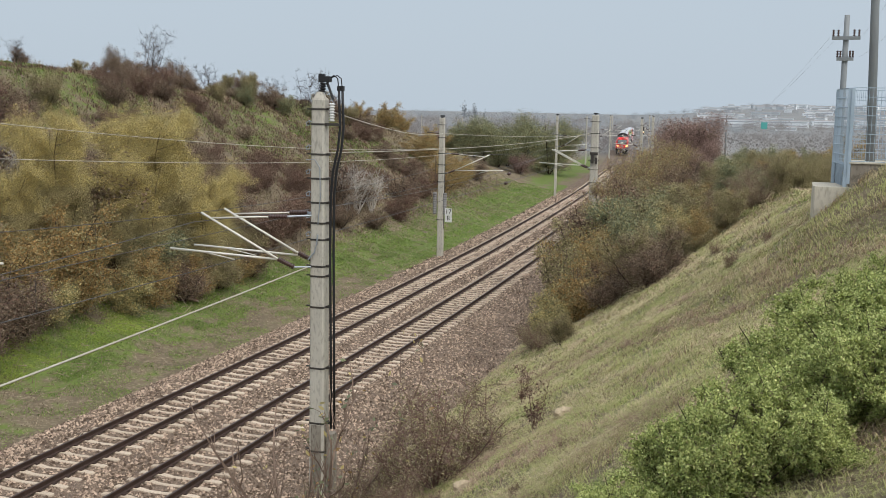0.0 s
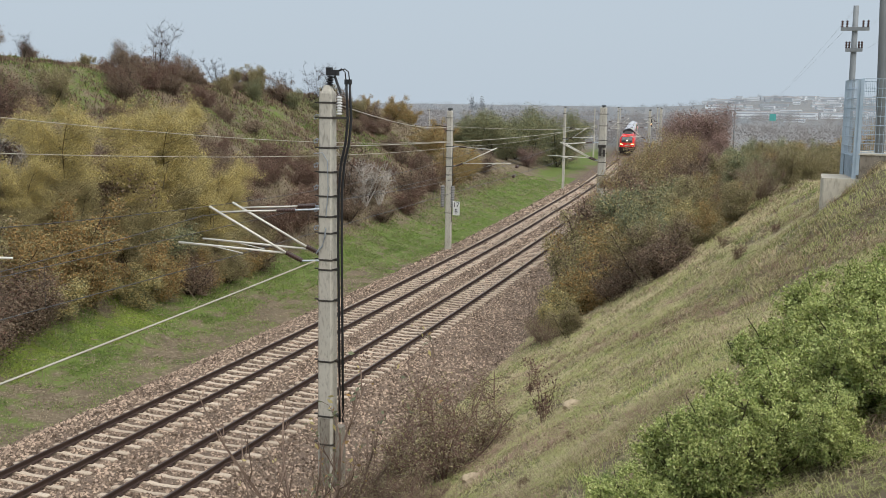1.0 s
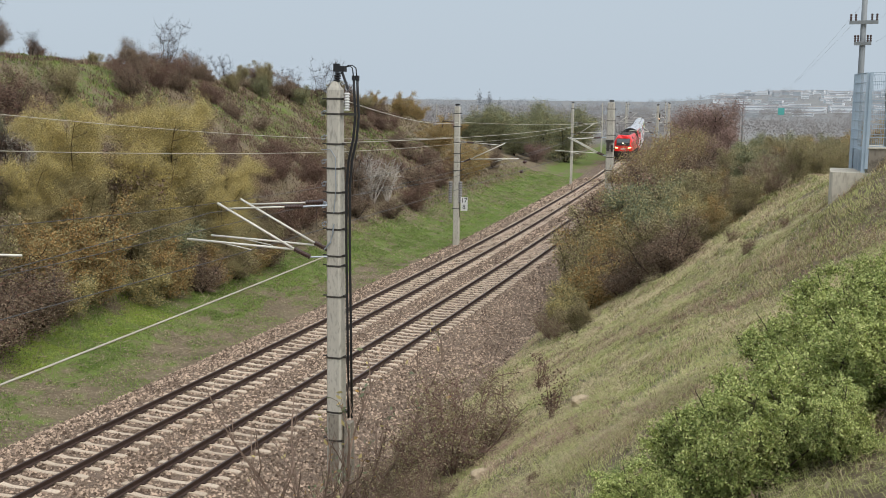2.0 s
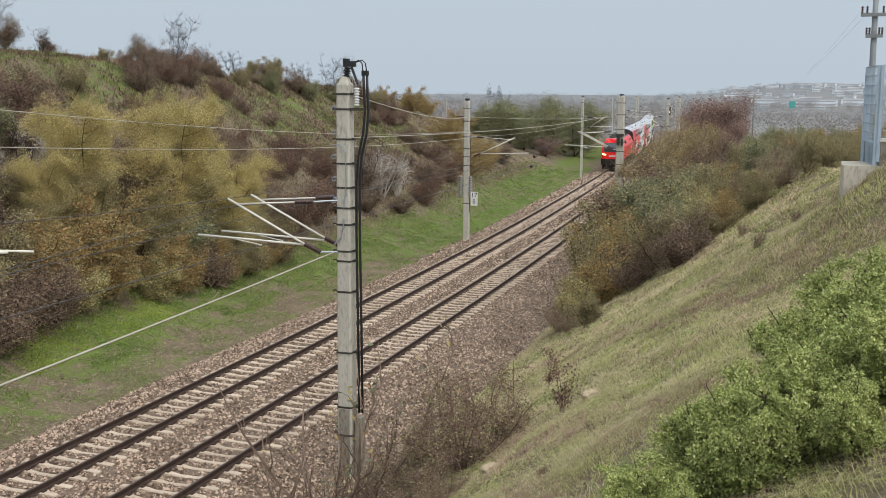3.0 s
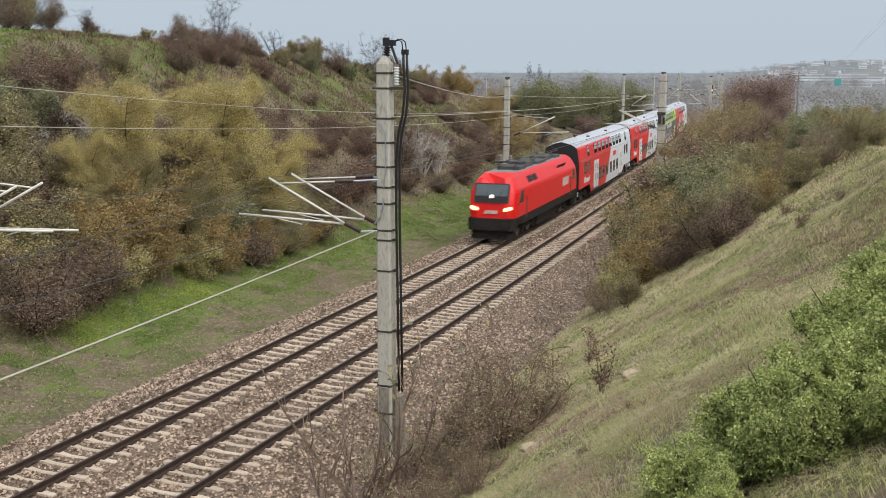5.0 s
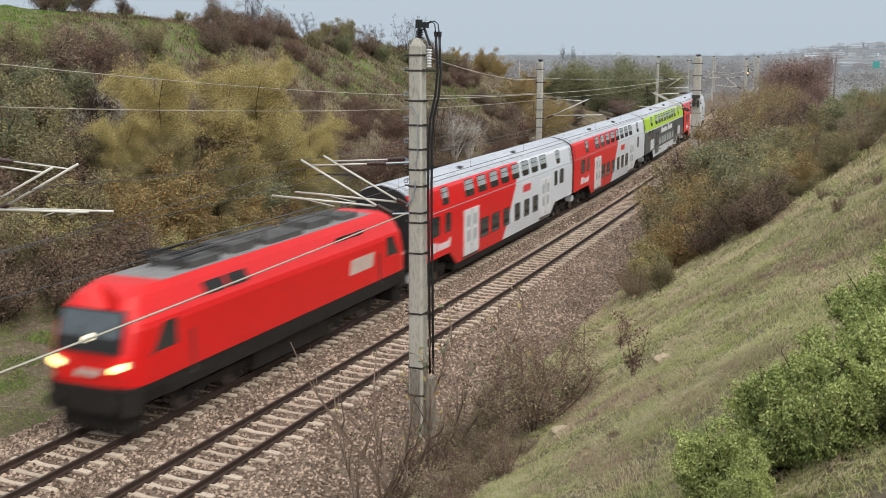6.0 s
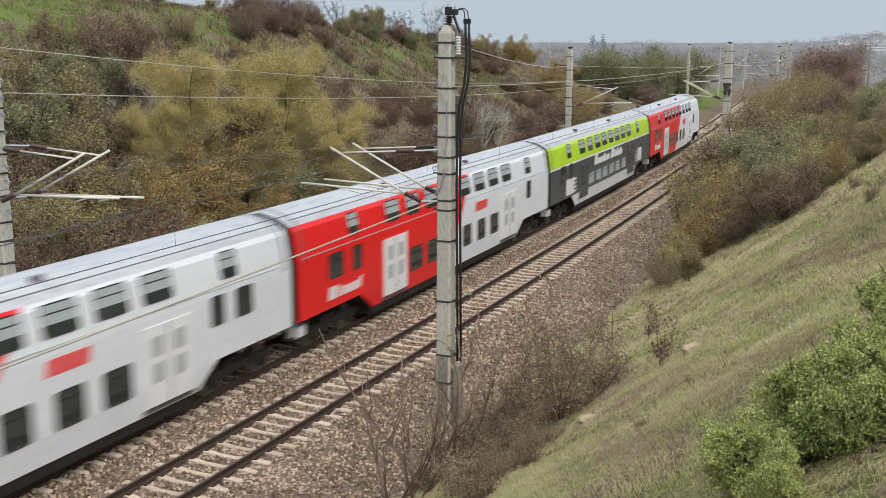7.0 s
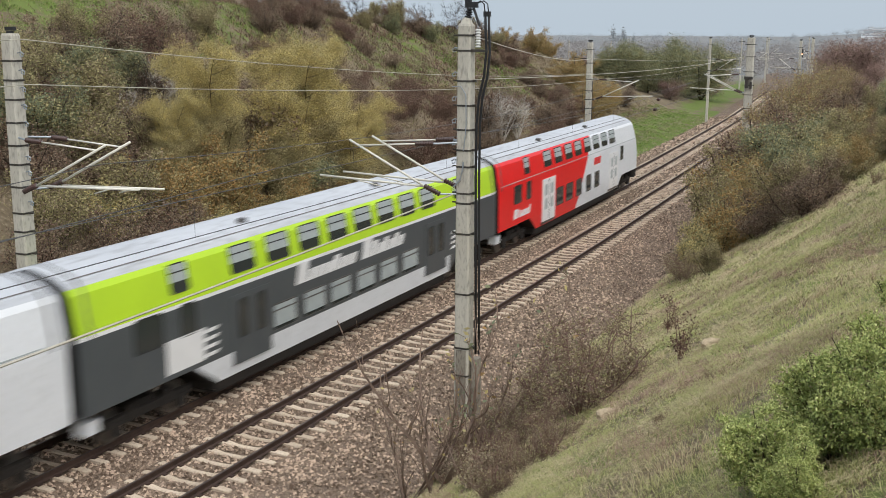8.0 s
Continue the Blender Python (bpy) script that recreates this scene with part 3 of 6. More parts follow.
g.tube([(0.28, -0.2, 1.6), (0.30, -0.2, 6.8)], 0.02, 6)
g.tube([(-0.42, -0.1, 4.2), (-0.42, -0.1, 7.5)], 0.012, 5)
g.tube([(-0.2, 0, 8.3), (-1.1, 0, 8.35), (-1.1, 0, 7.9)], 0.03, 6)
part("rod", g.mesh("rod", ["band"]), m2)
g = Geo()
g.box((0.62, -0.22, 2.55), (0.50, 0.03, 0.98), 0)
plate = part("sign_plate", g.mesh("sign_plate", ["sign"]), m2, "white kilometre sign with black digits")


def digits(body, size, at, parent):
    cu = bpy.data.curves.new("digits", "FONT")
    cu.body, cu.size, cu.align_x, cu.align_y, cu.extrude = body, size, "CENTER", "CENTER", 0.004
    tmp = bpy.data.objects.new("tmp", cu)
    scene.collection.objects.link(tmp)
    me = bpy.data.meshes.new_from_object(tmp.evaluated_get(bpy.context.evaluated_depsgraph_get()))
    bpy.data.objects.remove(tmp)
    me.name = "digits"
    me.materials.clear()
    me.materials.append(M["ink"])
    return part("digits", me, parent, "black digits", at)


digits("17", 0.46, pose(0.62, -0.245, 2.80, 90, 0, 0), plate)
digits("8", 0.46, pose(0.62, -0.245, 2.34, 90, 0, 0), plate)
broad = mast(-12.85, 83.0, 9.7, 0.62, "broad concrete catenary mast with white bracket arms", -1, 5.7, 4.0, ((-0.4, 0.0), (0.5, 0.05)), (9.2, 8.3, 7.2, 6.2, 5.5, 4.5))
mast(-22.55, 127.9, 9.25, 0.30, "slim concrete catenary mast beside the grass bank", 1, 5.6, 3.4, ((0.0, 0.0),), (8.6, 7.0, 5.6))
FAR = [(-12.9, 138, 9.0, 0.36, -1), (-22.2, 183, 9.0, 0.36, 1), (-12.9, 193, 9.0, 0.36, -1), (-22.2, 238, 9.0, 0.36, 1), (-12.9, 246, 9.0, 0.36, -1), (-12.9, 290, 9.0, 0.36, -1)]
for u, y, h, w, s in FAR:
    mast(u, y, h, w, "distant concrete catenary mast", s, 5.6, 3.2, ((0.0, 0.0),), (8.2, 5.6), depth=-1.5)


def hang(a, b, sag, n=14):
    a, b = Vector(a), Vector(b)
    return [a.lerp(b, i / n) - Vector((0, 0, 4 * sag * (i / n) * (1 - i / n))) for i in range(n + 1)]


def wire(label, spans, r, mat="wire"):
    g = Geo()
    for a, b, sag in spans:
        g.tube(hang(a, b, sag), r, 4)
    tagged(new("overhead_wire", g.mesh("overhead_wire", [mat])), label, "wire", "overhead wires")


for u, ys in ((XA, (-35, 20.6, 72.2, 127.9, 183, 238)), (XB, (-28, 26.4, 83, 138, 193, 246))):
    wire("thin contact wire over the track", [(line(u, a, 5.55), line(u, b, 5.55), 0.02) for a, b in zip(ys, ys[1:])], 0.012, "darkwire")
    wire("carrying wire sagging over the contact wire", [(line(u, a, 6.95), line(u, b, 6.95), 0.75) for a, b in zip(ys, ys[1:])], 0.011, "darkwire")
    g = Geo()
    for a, b in zip(ys, ys[1:]):
        for k in range(1, 8):
            q = k / 8
            y = a + (b - a) * q
            g.tube([line(u, y, 5.55), line(u, y, 6.95 - 3 * q * (1 - q))], 0.005, 3)
    tagged(new("wire_droppers", g.mesh("wire_droppers", ["darkwire"])), "thin droppers between carrying and contact wire", "wire", kind="stuff")
g = Geo()
g.box((0.0, -0.40, 6.75), (0.62, 0.2, 0.22), chamfer=0.04)
g.box((-0.12, -0.40, 6.35), (0.22, 0.2, 0.7), chamfer=0.04)
g.box((0.2, -0.40, 6.2), (0.16, 0.18, 0.5), chamfer=0.04)
part("switch_box", g.mesh("switch_box", ["band"]), broad, "dark switch box")
for y, z in ((82.1, 5.38 - 0.4), (80.9, 4.7 - 0.4)):
    g = Geo()
    ribbed(g, line(XA + 0.1, y, z), line(XA + 0.1, y + 0.5, z), 0.13, 3)
    g.tube([line(XA + 0.1, y - 1.5, z + 0.1), line(XA + 0.1, y + 2, z - 0.05)], 0.01, 4)
    tagged(new("wire_insulator", g.mesh("wire_insulator", ["insul"])), "small dark insulator on a thin overhead wire", "insulator", "wire insulators")
wire("pale return wire between the near masts", [(line(-12.25, 26.3, 5.92), line(-11.0, -28, 5.9), 0.35)], 0.022)
wire("feeder wire along the far masts", [(line(-22.0, a, h0), line(-22.0, b, h1), 0.5) for a, b, h0, h1 in ((-35, 20.6, 10.05, 10.05), (20.6, 72.2, 10.05, 7.3))], 0.013)
wire("feeder wire along the far masts", [(line(-21.9, a, h0), line(-21.9, b, h1), 0.4) for a, b, h0, h1 in ((-35, 20.6, 8.9, 8.9), (20.6, 72.2, 8.9, 6.85), (72.2, 127.9, 6.9, 6.6))], 0.013)
wire("feeder wire from the near mast", [(line(-11.6, 26.4, 10.1), line(-22.2, 72.2, 8.3), 0.3), (line(-22.2, 72.2, 8.3), line(-12.9, 138, 7.6), 0.5)], 0.014)
wire("feeder wire along the near masts", [(line(-12.0, 26.4, 9.0), line(-12.9, 83, 8.4), 0.3)], 0.012)


# ---------------------------------------------------------------- train
def coach_side(z):
    """Half width of a double-deck body at height z."""
    return np.interp(z, [0.55, 0.9, 3.05, 3.3, 4.20, 4.45, 4.66, 4.79], [1.33, 1.39, 1.39, 1.37, 1.22, 1.05, 0.66, 0.0])


ZS = [0.52, 1.22, 1.6, 2.2, 2.75, 3.08, 3.18, 3.7, 4.18, 4.33, 4.47, 4.60, 4.72, 4.79]


def coach_body(length, scheme, cab_end=False):
    """Body skin in columns along y; the front end is at y = 0. Slots: red, light grey, roof, lime, anthracite, white, black."""
    g = Geo()
    cols = [0.06, 0.28, 1.2, 4.3, 5.4, 8.0, 12.6, 14.4, 18.4, 21.0, 21.9, length - 1.4, length - 0.34, length - 0.12]
    slant = {12.6: True}
    rings = []
    for y in cols:
        ring = []
        lift = 1.22 if (y < 5.0 or y > length - 4.9) else 0.52
        for z in ZS:
            zz = max(z, lift) if z < 1.3 else z
            k = 0.985 if y in (cols[0], cols[-1]) else 1.0
            yy = y
            if slant.get(y):
                yy = y + 0.78 * (zz - 1.2)
            if y == 14.4:
                yy = max(y, 12.6 + 0.78 * (zz - 1.2) + 0.4)
            if cab_end and y >= length - 1.5:
                yy = y - max(0.0, zz - 2.2) * (0.42 if y > length - 1.0 else 0.15)
                k *= 0.94 if y > length - 0.2 else 1.0
            ring.append((float(coach_side(zz)) * k, yy, zz - (0.05 if z > 4.4 and k < 1 else 0)))
        full = ring + [(-x, q, z) for x, q, z in reversed(ring[:-1])]
        rings.append(full)
    n = len(rings[0])
    o = len(g.v)
    g.v += [p for r in rings for p in r]
    for i in range(len(rings) - 1):
        for j in range(n - 1):
            g.f.append((i * n + j, i * n + j + 1, (i + 1) * n + j + 1, (i + 1) * n + j))
            row = j if j < len(ZS) - 1 else n - 2 - j
            z0 = ZS[row]
            if z0 >= 4.3:
                s = 2
            elif scheme == "red":
                s = 0 if i < 6 else 1
            else:
                s = 3 if z0 >= 3.15 else (5 if z0 >= 3.05 else (1 if (z0 < 1.2 and 4.0 < cols[i] < length - 5.5) else 4))
            g.m.append(s)
    g.f.append(tuple(range(n - 1, -1, -1)))
    g.m.append(6)
    g.f.append(tuple(range((len(rings) - 1) * n, len(rings) * n)))
    g.m.append(1 if cab_end else 6)
    # floor
    for i in range(len(rings) - 1):
        g.f.append((i * n, (i + 1) * n, (i + 1) * n + n - 1, i * n + n - 1))
        g.m.append(6)
    return g.mesh("body", ["red", "paintgrey", "roof", "lime", "anthracite", "white", "black"])


def pane_mesh(w, h, lip=0.05, mats=("black", "glass"), name="window"):
    """A framed pane in the y-z plane, facing +x."""
    g = Geo()
    a, b, e = w / 2, h / 2, 0.07
    def loop(k, x):
        p, q = a - k, b - k
        return [(x, -p + e, -q), (x, p - e, -q), (x, p, -q + e), (x, p, q - e), (x, p - e, q), (x, -p + e, q), (x, -p, q - e), (x, -p, -q + e)]
    o, i, back = loop(0, 0.012), loop(lip, 0.004), loop(0, -0.03)
    g.add(o + i + back, [(j, (j + 1) % 8, 8 + (j + 1) % 8, 8 + j) for j in range(8)] + [(16 + j, 16 + (j + 1) % 8, (j + 1) % 8, j) for j in range(8)], 0)
    g.add(i, [tuple(range(8))], 1)
    return g.mesh(name, mats)


PANES = {}


def pane(w, h, mats=("black", "glass"), lip=0.05, name="window"):
    key = (w, h, mats, name, lip)
    if key not in PANES:
        PANES[key] = pane_mesh(w, h, lip, mats, name)
    return PANES[key]


def on_side(y, z, s, proud=0.006):
    """A pose on the coach's flank, tilted with it; s is the side."""
    x0, x1 = float(coach_side(z - 0.2)), float(coach_side(z + 0.2))
    tilt = math.degrees(math.atan2(x0 - x1, 0.4))
    m = pose(float(coach_side(z)) + proud, y, z, 0, -tilt, 0)
    return m if s > 0 else pose(0, 0, 0, 0, 0, 180) @ pose(float(coach_side(z)) + proud, -y, z, 0, -tilt, 0)


def slab(w, h, mat, thick=0.012, name="panel", skew=0.0):
    key = (w, h, mat, name, skew)
    if key not in PANES:
        g = Geo()
        a, b = w / 2, h / 2
        f = [(-a - skew, -b), (a - skew, -b), (a + skew, b), (-a + skew, b)]
        g.add([(thick, y, z) for y, z in f] + [(-0.02, y, z) for y, z in f], [(0, 1, 2, 3), (0, 4, 5, 1), (1, 5, 6, 2), (2, 6, 7, 3), (3, 7, 4, 0)])
        PANES[key] = g.mesh(name, [mat])
    return PANES[key]


def bogie(parent, y, gauge=0.7525):
    g = Geo()
    for s in (-1, 1):
        g.box((s * 1.05, y, 0.62), (0.16, 3.4, 0.22), chamfer=0.03)
        for d in (-1.25, 1.25):
            g.box((s * 1.08, y + d, 0.46), (0.20, 0.42, 0.36), chamfer=0.05)
            g.tube([(s * 1.08, y + d * 0.55, 0.5), (s * 1.08, y + d * 0.55, 0.95)], 0.13, 8)
    g.box((0, y, 0.72), (2.0, 0.7, 0.35), chamfer=0.05)
    b = part("bogie", g.mesh("bogie", ["under"]), parent, "dirty dark steel bogie")
    for d in (-1.25, 1.25):
        w = Geo()
        w.tube([(-gauge - 0.07, y + d, 0.46), (-gauge + 0.06, y + d, 0.46)], 0.46, 20)
        w.tube([(gauge - 0.06, y + d, 0.46), (gauge + 0.07, y + d, 0.46)], 0.46, 20)
        w.tube([(-0.7, y + d, 0.46), (0.7, y + d, 0.46)], 0.09, 8)
        part("wheelset", w.mesh("wheelset", ["steel"]), b)


PITCH, LOCO = 26.2, 18.2


def coach(scheme, label, cab_end=False, twin=False):
    length = PITCH - 0.16
    c = thing("double_deck_coach", label, "railway coach", group="coaches of the train")
    part("body", coach_body(length, scheme, cab_end), c)
    upper = [7.15, 8.95, 10.75, 12.5, 14.3, 16.05, 17.8, 19.55] if scheme == "red" else [6.75, 8.6, 10.4, 12.15, 13.9, 15.6, 17.3, 19.05]
    ends = (4.0, 22.7) if scheme == "red" else (3.9, 21.9)
    for s in (-1, 1):
        for y in upper + list(ends):
            if cab_end and y > 20:
                continue
            w = 0.78 if y in ends else 1.2
            win = part("window", pane(w, 0.80, lip=0.025), c, "", on_side(y, 3.86, s))
            # Sky reflection painted as a pale panel over the pane's upper part.
            part("blind", slab(w - 0.07, 0.46, "blind", 0.008, "blind"), win, "pale panel on the pane, painted sky reflection on the upper deck", pose(0.0, 0, 0.135))
            part("sash", slab(w - 0.06, 0.035, "black", 0.012, "sash"), win, "", pose(0.0, 0, 0.16))
        if scheme == "red":
            for y, w in ((2.55, 1.05), (4.1, 0.66)) + (((22.0, 0.62), (23.3, 0.85)) if twin else ((22.65, 0.62),)):
                if cab_end:
                    y = min(y, 21.7)
                win = part("window", pane(w, 0.88, lip=0.03), c, "", on_side(y, 2.65, s))
                if w > 1:
                    part("sash", slab(w - 0.08, 0.04, "black", 0.012, "sash"), win, "", pose(0.0, 0, 0.2))
            for y, w in ((9.05, 1.25), (10.75, 1.25), (12.5, 1.05), (14.4, 0.98), (16.1, 0.98), (17.75, 1.05)):
                if cab_end and y > 17:
                    continue
                win = part("window", pane(w, 0.94, lip=0.03), c, "", on_side(y, 1.68, s))
                part("sash", slab(w - 0.08, 0.04, "black", 0.012, "sash"), win, "", pose(0.0, 0, 0.24))
            for y in (7.15, 19.75):
                d = part("door", slab(2.0, 2.16, "white", 0.03, "door"), c, "white double door with grey panes", on_side(y, 1.80, s))
                for k in (-0.46, 0.46):
                    for z, h in ((0.52, 0.62), (-0.2, 0.62)):
                        part("door_pane", pane(0.46, h, ("white", "blind"), 0.03), d, "", pose(0.032, k, z))
                part("door_seam", slab(0.035, 2.1, "black", 0.004, "door_seam"), d, "", pose(0.03, 0, 0))
                part("door_step", slab(2.1, 0.10, "steel", 0.05, "door_step"), c, "", on_side(y, 0.64, s))
            for k, (w, h) in enumerate(((0.52, 0.44), (0.16, 0.36), (0.34, 0.3), (0.34, 0.3), (0.34, 0.3), (0.14, 0.42))):
                part("lettering_bar", slab(w, h, "white", 0.006, "lettering_bar", 0.06), c, "white lettering reduced to bars", on_side(2.3 + (0, 0.46, 0.83, 1.25, 1.67, 1.99)[k], 1.66 + (h - 0.3) / 2, s))
            for k in range(3):
                part("emblem", slab(0.40, 0.40, "red", 0.006, "emblem", 0.05), c, "red emblem shapes", on_side(15.65 + 0.48 * k, 2.78, s))
            part("belt_line", slab(length - 1.2, 0.03, "blind", 0.004, "belt_line"), c, "", on_side(length / 2 - 0.2, 3.26, s))
        else:
            part("poster", slab(1.6, 0.92, "white", 0.006, "poster"), c, "white poster panel", on_side(3.95, 1.82, s))
            for k in range(4):
                part("poster_stripe", slab(0.55, 0.10, "white", 0.006, "poster_stripe", 0.06), c, "", on_side(5.05, 1.46 + 0.23 * k, s))
                part("poster_stripe", slab(0.4, 0.10, "white", 0.006, "poster_stripe", 0.06), c, "", on_side(21.35, 1.5 + 0.21 * k, s))
            part("poster", slab(1.25, 0.92, "white", 0.006, "poster"), c, "white poster panel", on_side(22.4, 1.86, s))
            r = random.Random(6)
            y = 9.5
            while y < 16.6:
                tall = y < 10 or 13.6 < y < 14.2
                w = 0.62 if tall else r.uniform(0.26, 0.4)
                h = 0.66 if tall else r.choice((0.36, 0.36, 0.5))
                part("lettering_bar", slab(round(w, 2), h, "white", 0.006, "lettering_bar", 0.09), c, "white lettering reduced to bars", on_side(y + w / 2, 2.46 + h / 2, s))
                y += w + 0.05
                if 13.2 < y < 13.55:
                    y = 13.7
            for y in (8.75, 10.5, 12.15, 13.9, 15.6, 17.35):
                win = part("window", pane(1.32, 0.84, ("steel", "glass"), 0.03), c, "", on_side(y, 1.72, s))
                # Pale panel covering most of the lower-deck pane.
                part("blind", slab(1.2, 0.66, "blind", 0.008, "blind"), win, "pale panel on the pane, painted sky reflection on the upper deck", pose(0.0, 0, 0.04))
                part("sash", slab(1.24, 0.04, "steel", 0.014, "sash"), win, "", pose(0.0, 0, 0.2))
            part("window", pane(1.1, 0.9, lip=0.03), c, "", on_side(2.5, 2.68, s))
            part("window", pane(0.66, 0.9, lip=0.03), c, "", on_side(4.1, 2.68, s))
            for y in (7.0, 19.6):
                d = part("door", slab(1.9, 2.05, "anthracite", 0.02, "door"), c, "anthracite door with dark panes", on_side(y, 1.84, s))
                for k in (-0.45, 0.45):
                    part("door_pane", pane(0.5, 1.15, ("black", "glass"), 0.03), d, "", pose(0.022, k, 0.3))
    for y in (2.7, length - 2.7):
        bogie(c, y)
    for y in (-0.12,) if cab_end else (-0.12, length + 0.1):
        g = Geo()
        g.box((0, y, 2.4), (1.5, 0.4, 2.7), chamfer=0.1)
        part("gangway", g.mesh("gangway", ["black"]), c, "black rubber gangway")
    g = Geo()
    for x in (-0.95, 0.95):
        z = float(np.interp(abs(x), [0.66, 1.05], [4.66, 4.45])) + 0.02
        g.box((x, length / 2 - (0.8 if cab_end else 0), z), (0.022, length - (2.6 if cab_end else 0.5), 0.022))
    part("roof_rail", g.mesh("roof_rail", ["locoroof"]), c)
    for y in (length * 0.3, length * 0.62):
        g = Geo()
        g.box((0.55, y, 4.72), (0.22, 0.30, 0.12), chamfer=0.04)
        part("roof_vent", g.mesh("roof_vent", ["roofdark"]), c)
    for y in (0.45, length - 0.5):
        if cab_end and y > 5:
            continue
        g = Geo()
        g.loft([[(float(coach_side(z)) * sx * 1.006, y + d, z + 0.01) for sx, z in [(1, q) for q in ZS[5:]] + [(-1, q) for q in reversed(ZS[5:-1])]] for d in (-0.05, 0.05)], caps=False)
        part("roof_seam", g.mesh("roof_seam", ["roofdark"]), c)
    if cab_end:
        g = Geo()
        e = length - 0.10
        g.add([(1.0, e - 0.40, 3.05), (-1.0, e - 0.40, 3.05), (-0.9, e - 0.86, 4.0), (0.9, e - 0.86, 4.0), (1.0, e - 0.6, 3.05), (-1.0, e - 0.6, 3.05), (-0.9, e - 1.2, 4.0), (0.9, e - 1.2, 4.0)],
              [(0, 1, 2, 3), (4, 5, 6, 7), (0, 4, 7, 3), (1, 2, 6, 5), (3, 7, 6, 2), (0, 1, 5, 4)])
        part("cab_window", g.mesh("cab_window", ["glass"]), c, "dark cab windscreen")
        g = Geo()
        g.box((0, length - 0.5, 0.95), (2.6, 0.9, 0.62), chamfer=0.15)
        part("buffer_beam", g.mesh("buffer_beam", ["under"]), c)
    g = Geo()
    g.box((0, length / 2, 0.40), (2.6, length - 10.6, 0.36), chamfer=0.05)
    for s in (-1, 1):
        g.box((s * 1.0, 0.5, 0.80), (0.4, 0.5, 0.35), 1)
    part("underframe", g.mesh("underframe", ["under", "paintgrey"]), c)
    return c


def loco_side(z):
    return np.interp(z, [0.95, 1.25, 1.5, 2.95, 3.12, 3.78, 4.0], [1.38, 1.45, 1.47, 1.455, 1.41, 1.08, 0.94])


def locomotive():
    """Red electric locomotive; front at y = 0, rear at y = LOCO."""
    L = LOCO - 0.5
    c = thing("electric_locomotive", "red electric locomotive with lit headlights hauling the coaches", "locomotive")
    zs = [0.95, 1.30, 1.48, 1.9, 2.3, 2.6, 2.95, 3.12, 3.5, 3.78, 4.0]
    rake = lambda z: np.interp(z, [0.95, 1.3, 2.0, 2.4, 3.55, 3.85, 4.0], [0.20, 0.08, 0.04, 0.10, 0.50, 0.82, 1.40])
    g = Geo()
    rings = []
    plan = [(0.0, 0.60), (0.03, 0.72), (0.08, 0.82), (0.17, 0.90), (0.32, 0.955), (0.6, 0.985), (1.0, 1.0), (2.6, 1.0), (6.0, 1.0)]
    stations = [("f", d, k) for d, k in plan] + [("m", L / 2, 1.0)] + [("r", d, k) for d, k in reversed(plan)]
    for end, d, k in stations:
        ring = []
        for z in zs:
            q = float(rake(z)) * max(0.0, 1 - d / 6.0) ** 0.6 + d
            y = q if end == "f" else (L - q if end == "r" else d)
            ring.append((float(loco_side(z)) * k, y, z))
        rings.append(ring + [(-x, y, z) for x, y, z in reversed(ring)])
    n = len(rings[0])
    g.v += [p for r in rings for p in r]
    for i in range(len(rings) - 1):
        for j in range(n):
            g.f.append((i * n + j, i * n + (j + 1) % n, (i + 1) * n + (j + 1) % n, (i + 1) * n + j))
            row = min(j, n - 2 - j) if j < n - 1 else 0
            z0 = zs[max(row, 0)]
            s = 1 if row < 2 else 0
            if j == len(zs) - 1:
                s = 2 if 5 < i < 12 else 0
            if j == n - 1:
                s = 1
            g.m.append(s)
    g.f += [tuple(range(n - 1, -1, -1)), tuple(range((len(rings) - 1) * n, len(rings) * n))]
    g.m += [0, 0]
    part("body", g.mesh("body", ["red", "under", "locoroof"]), c)
    # windscreens, lamps and cab windows at both ends
    for end in (0, 1):
        flip = Matrix.Identity(4) if end == 0 else pose(0, L, 0, 0, 0, 180)
        g = Geo()
        slope = math.degrees(math.atan2(0.40, 1.15))
        g.box((0, 0, 0), (2.04, 0.05, 1.14))
        part("windscreen", g.mesh("windscreen", ["screen"]), c, "dark raked windscreen", flip @ pose(0, 0.25, 2.92, -slope + 0.5, 0, 0))
        for x in (-0.35, 0.5):
            g = Geo()
            g.box((x, -0.03, -0.15), (0.02, 0.02, 0.75), turn=Matrix.Rotation(0.25, 3, "Y"))
            part("wiper", g.mesh("wiper", ["cable"]), c, "", flip @ pose(0, 0.225, 2.87, -slope + 0.5, 0, 0))
        g = Geo()
        # Black strip paints the lower glass without reflection; the other boxes are frame.
        g.box((0, -0.012, -0.36), (1.98, 0.05, 0.40))
        g.box((0, -0.006, 0.585), (2.08, 0.06, 0.05))
        for x in (-1.03, 1.03):
            g.box((x, -0.004, 0.0), (0.06, 0.06, 1.16))
        part("screen_surround", g.mesh("screen_surround", ["black"]), c, "black lower screen and frame", flip @ pose(0, 0.25, 2.92, -slope + 0.5, 0, 0))
        for x in (-1, 1):
            g = Geo()
            g.tube([(x * 0.80, 0.0, 1.99), (x * 1.02, 0.015, 2.03), (x * 1.25, 0.11, 2.09)], [0.075, 0.10, 0.085], 10)
            part("headlight", g.mesh("headlight", ["lamp" if end == 0 else "paintgrey"], True), c, "lit yellow headlight", flip)
            g = Geo()
            g.tube([(x * 0.74, 0.10, 1.97), (x * 1.02, 0.115, 2.02), (x * 1.29, 0.22, 2.10)], [0.09, 0.125, 0.10], 10)
            part("lamp_surround", g.mesh("lamp_surround", ["cream"]), c, "", flip)
        g = Geo()
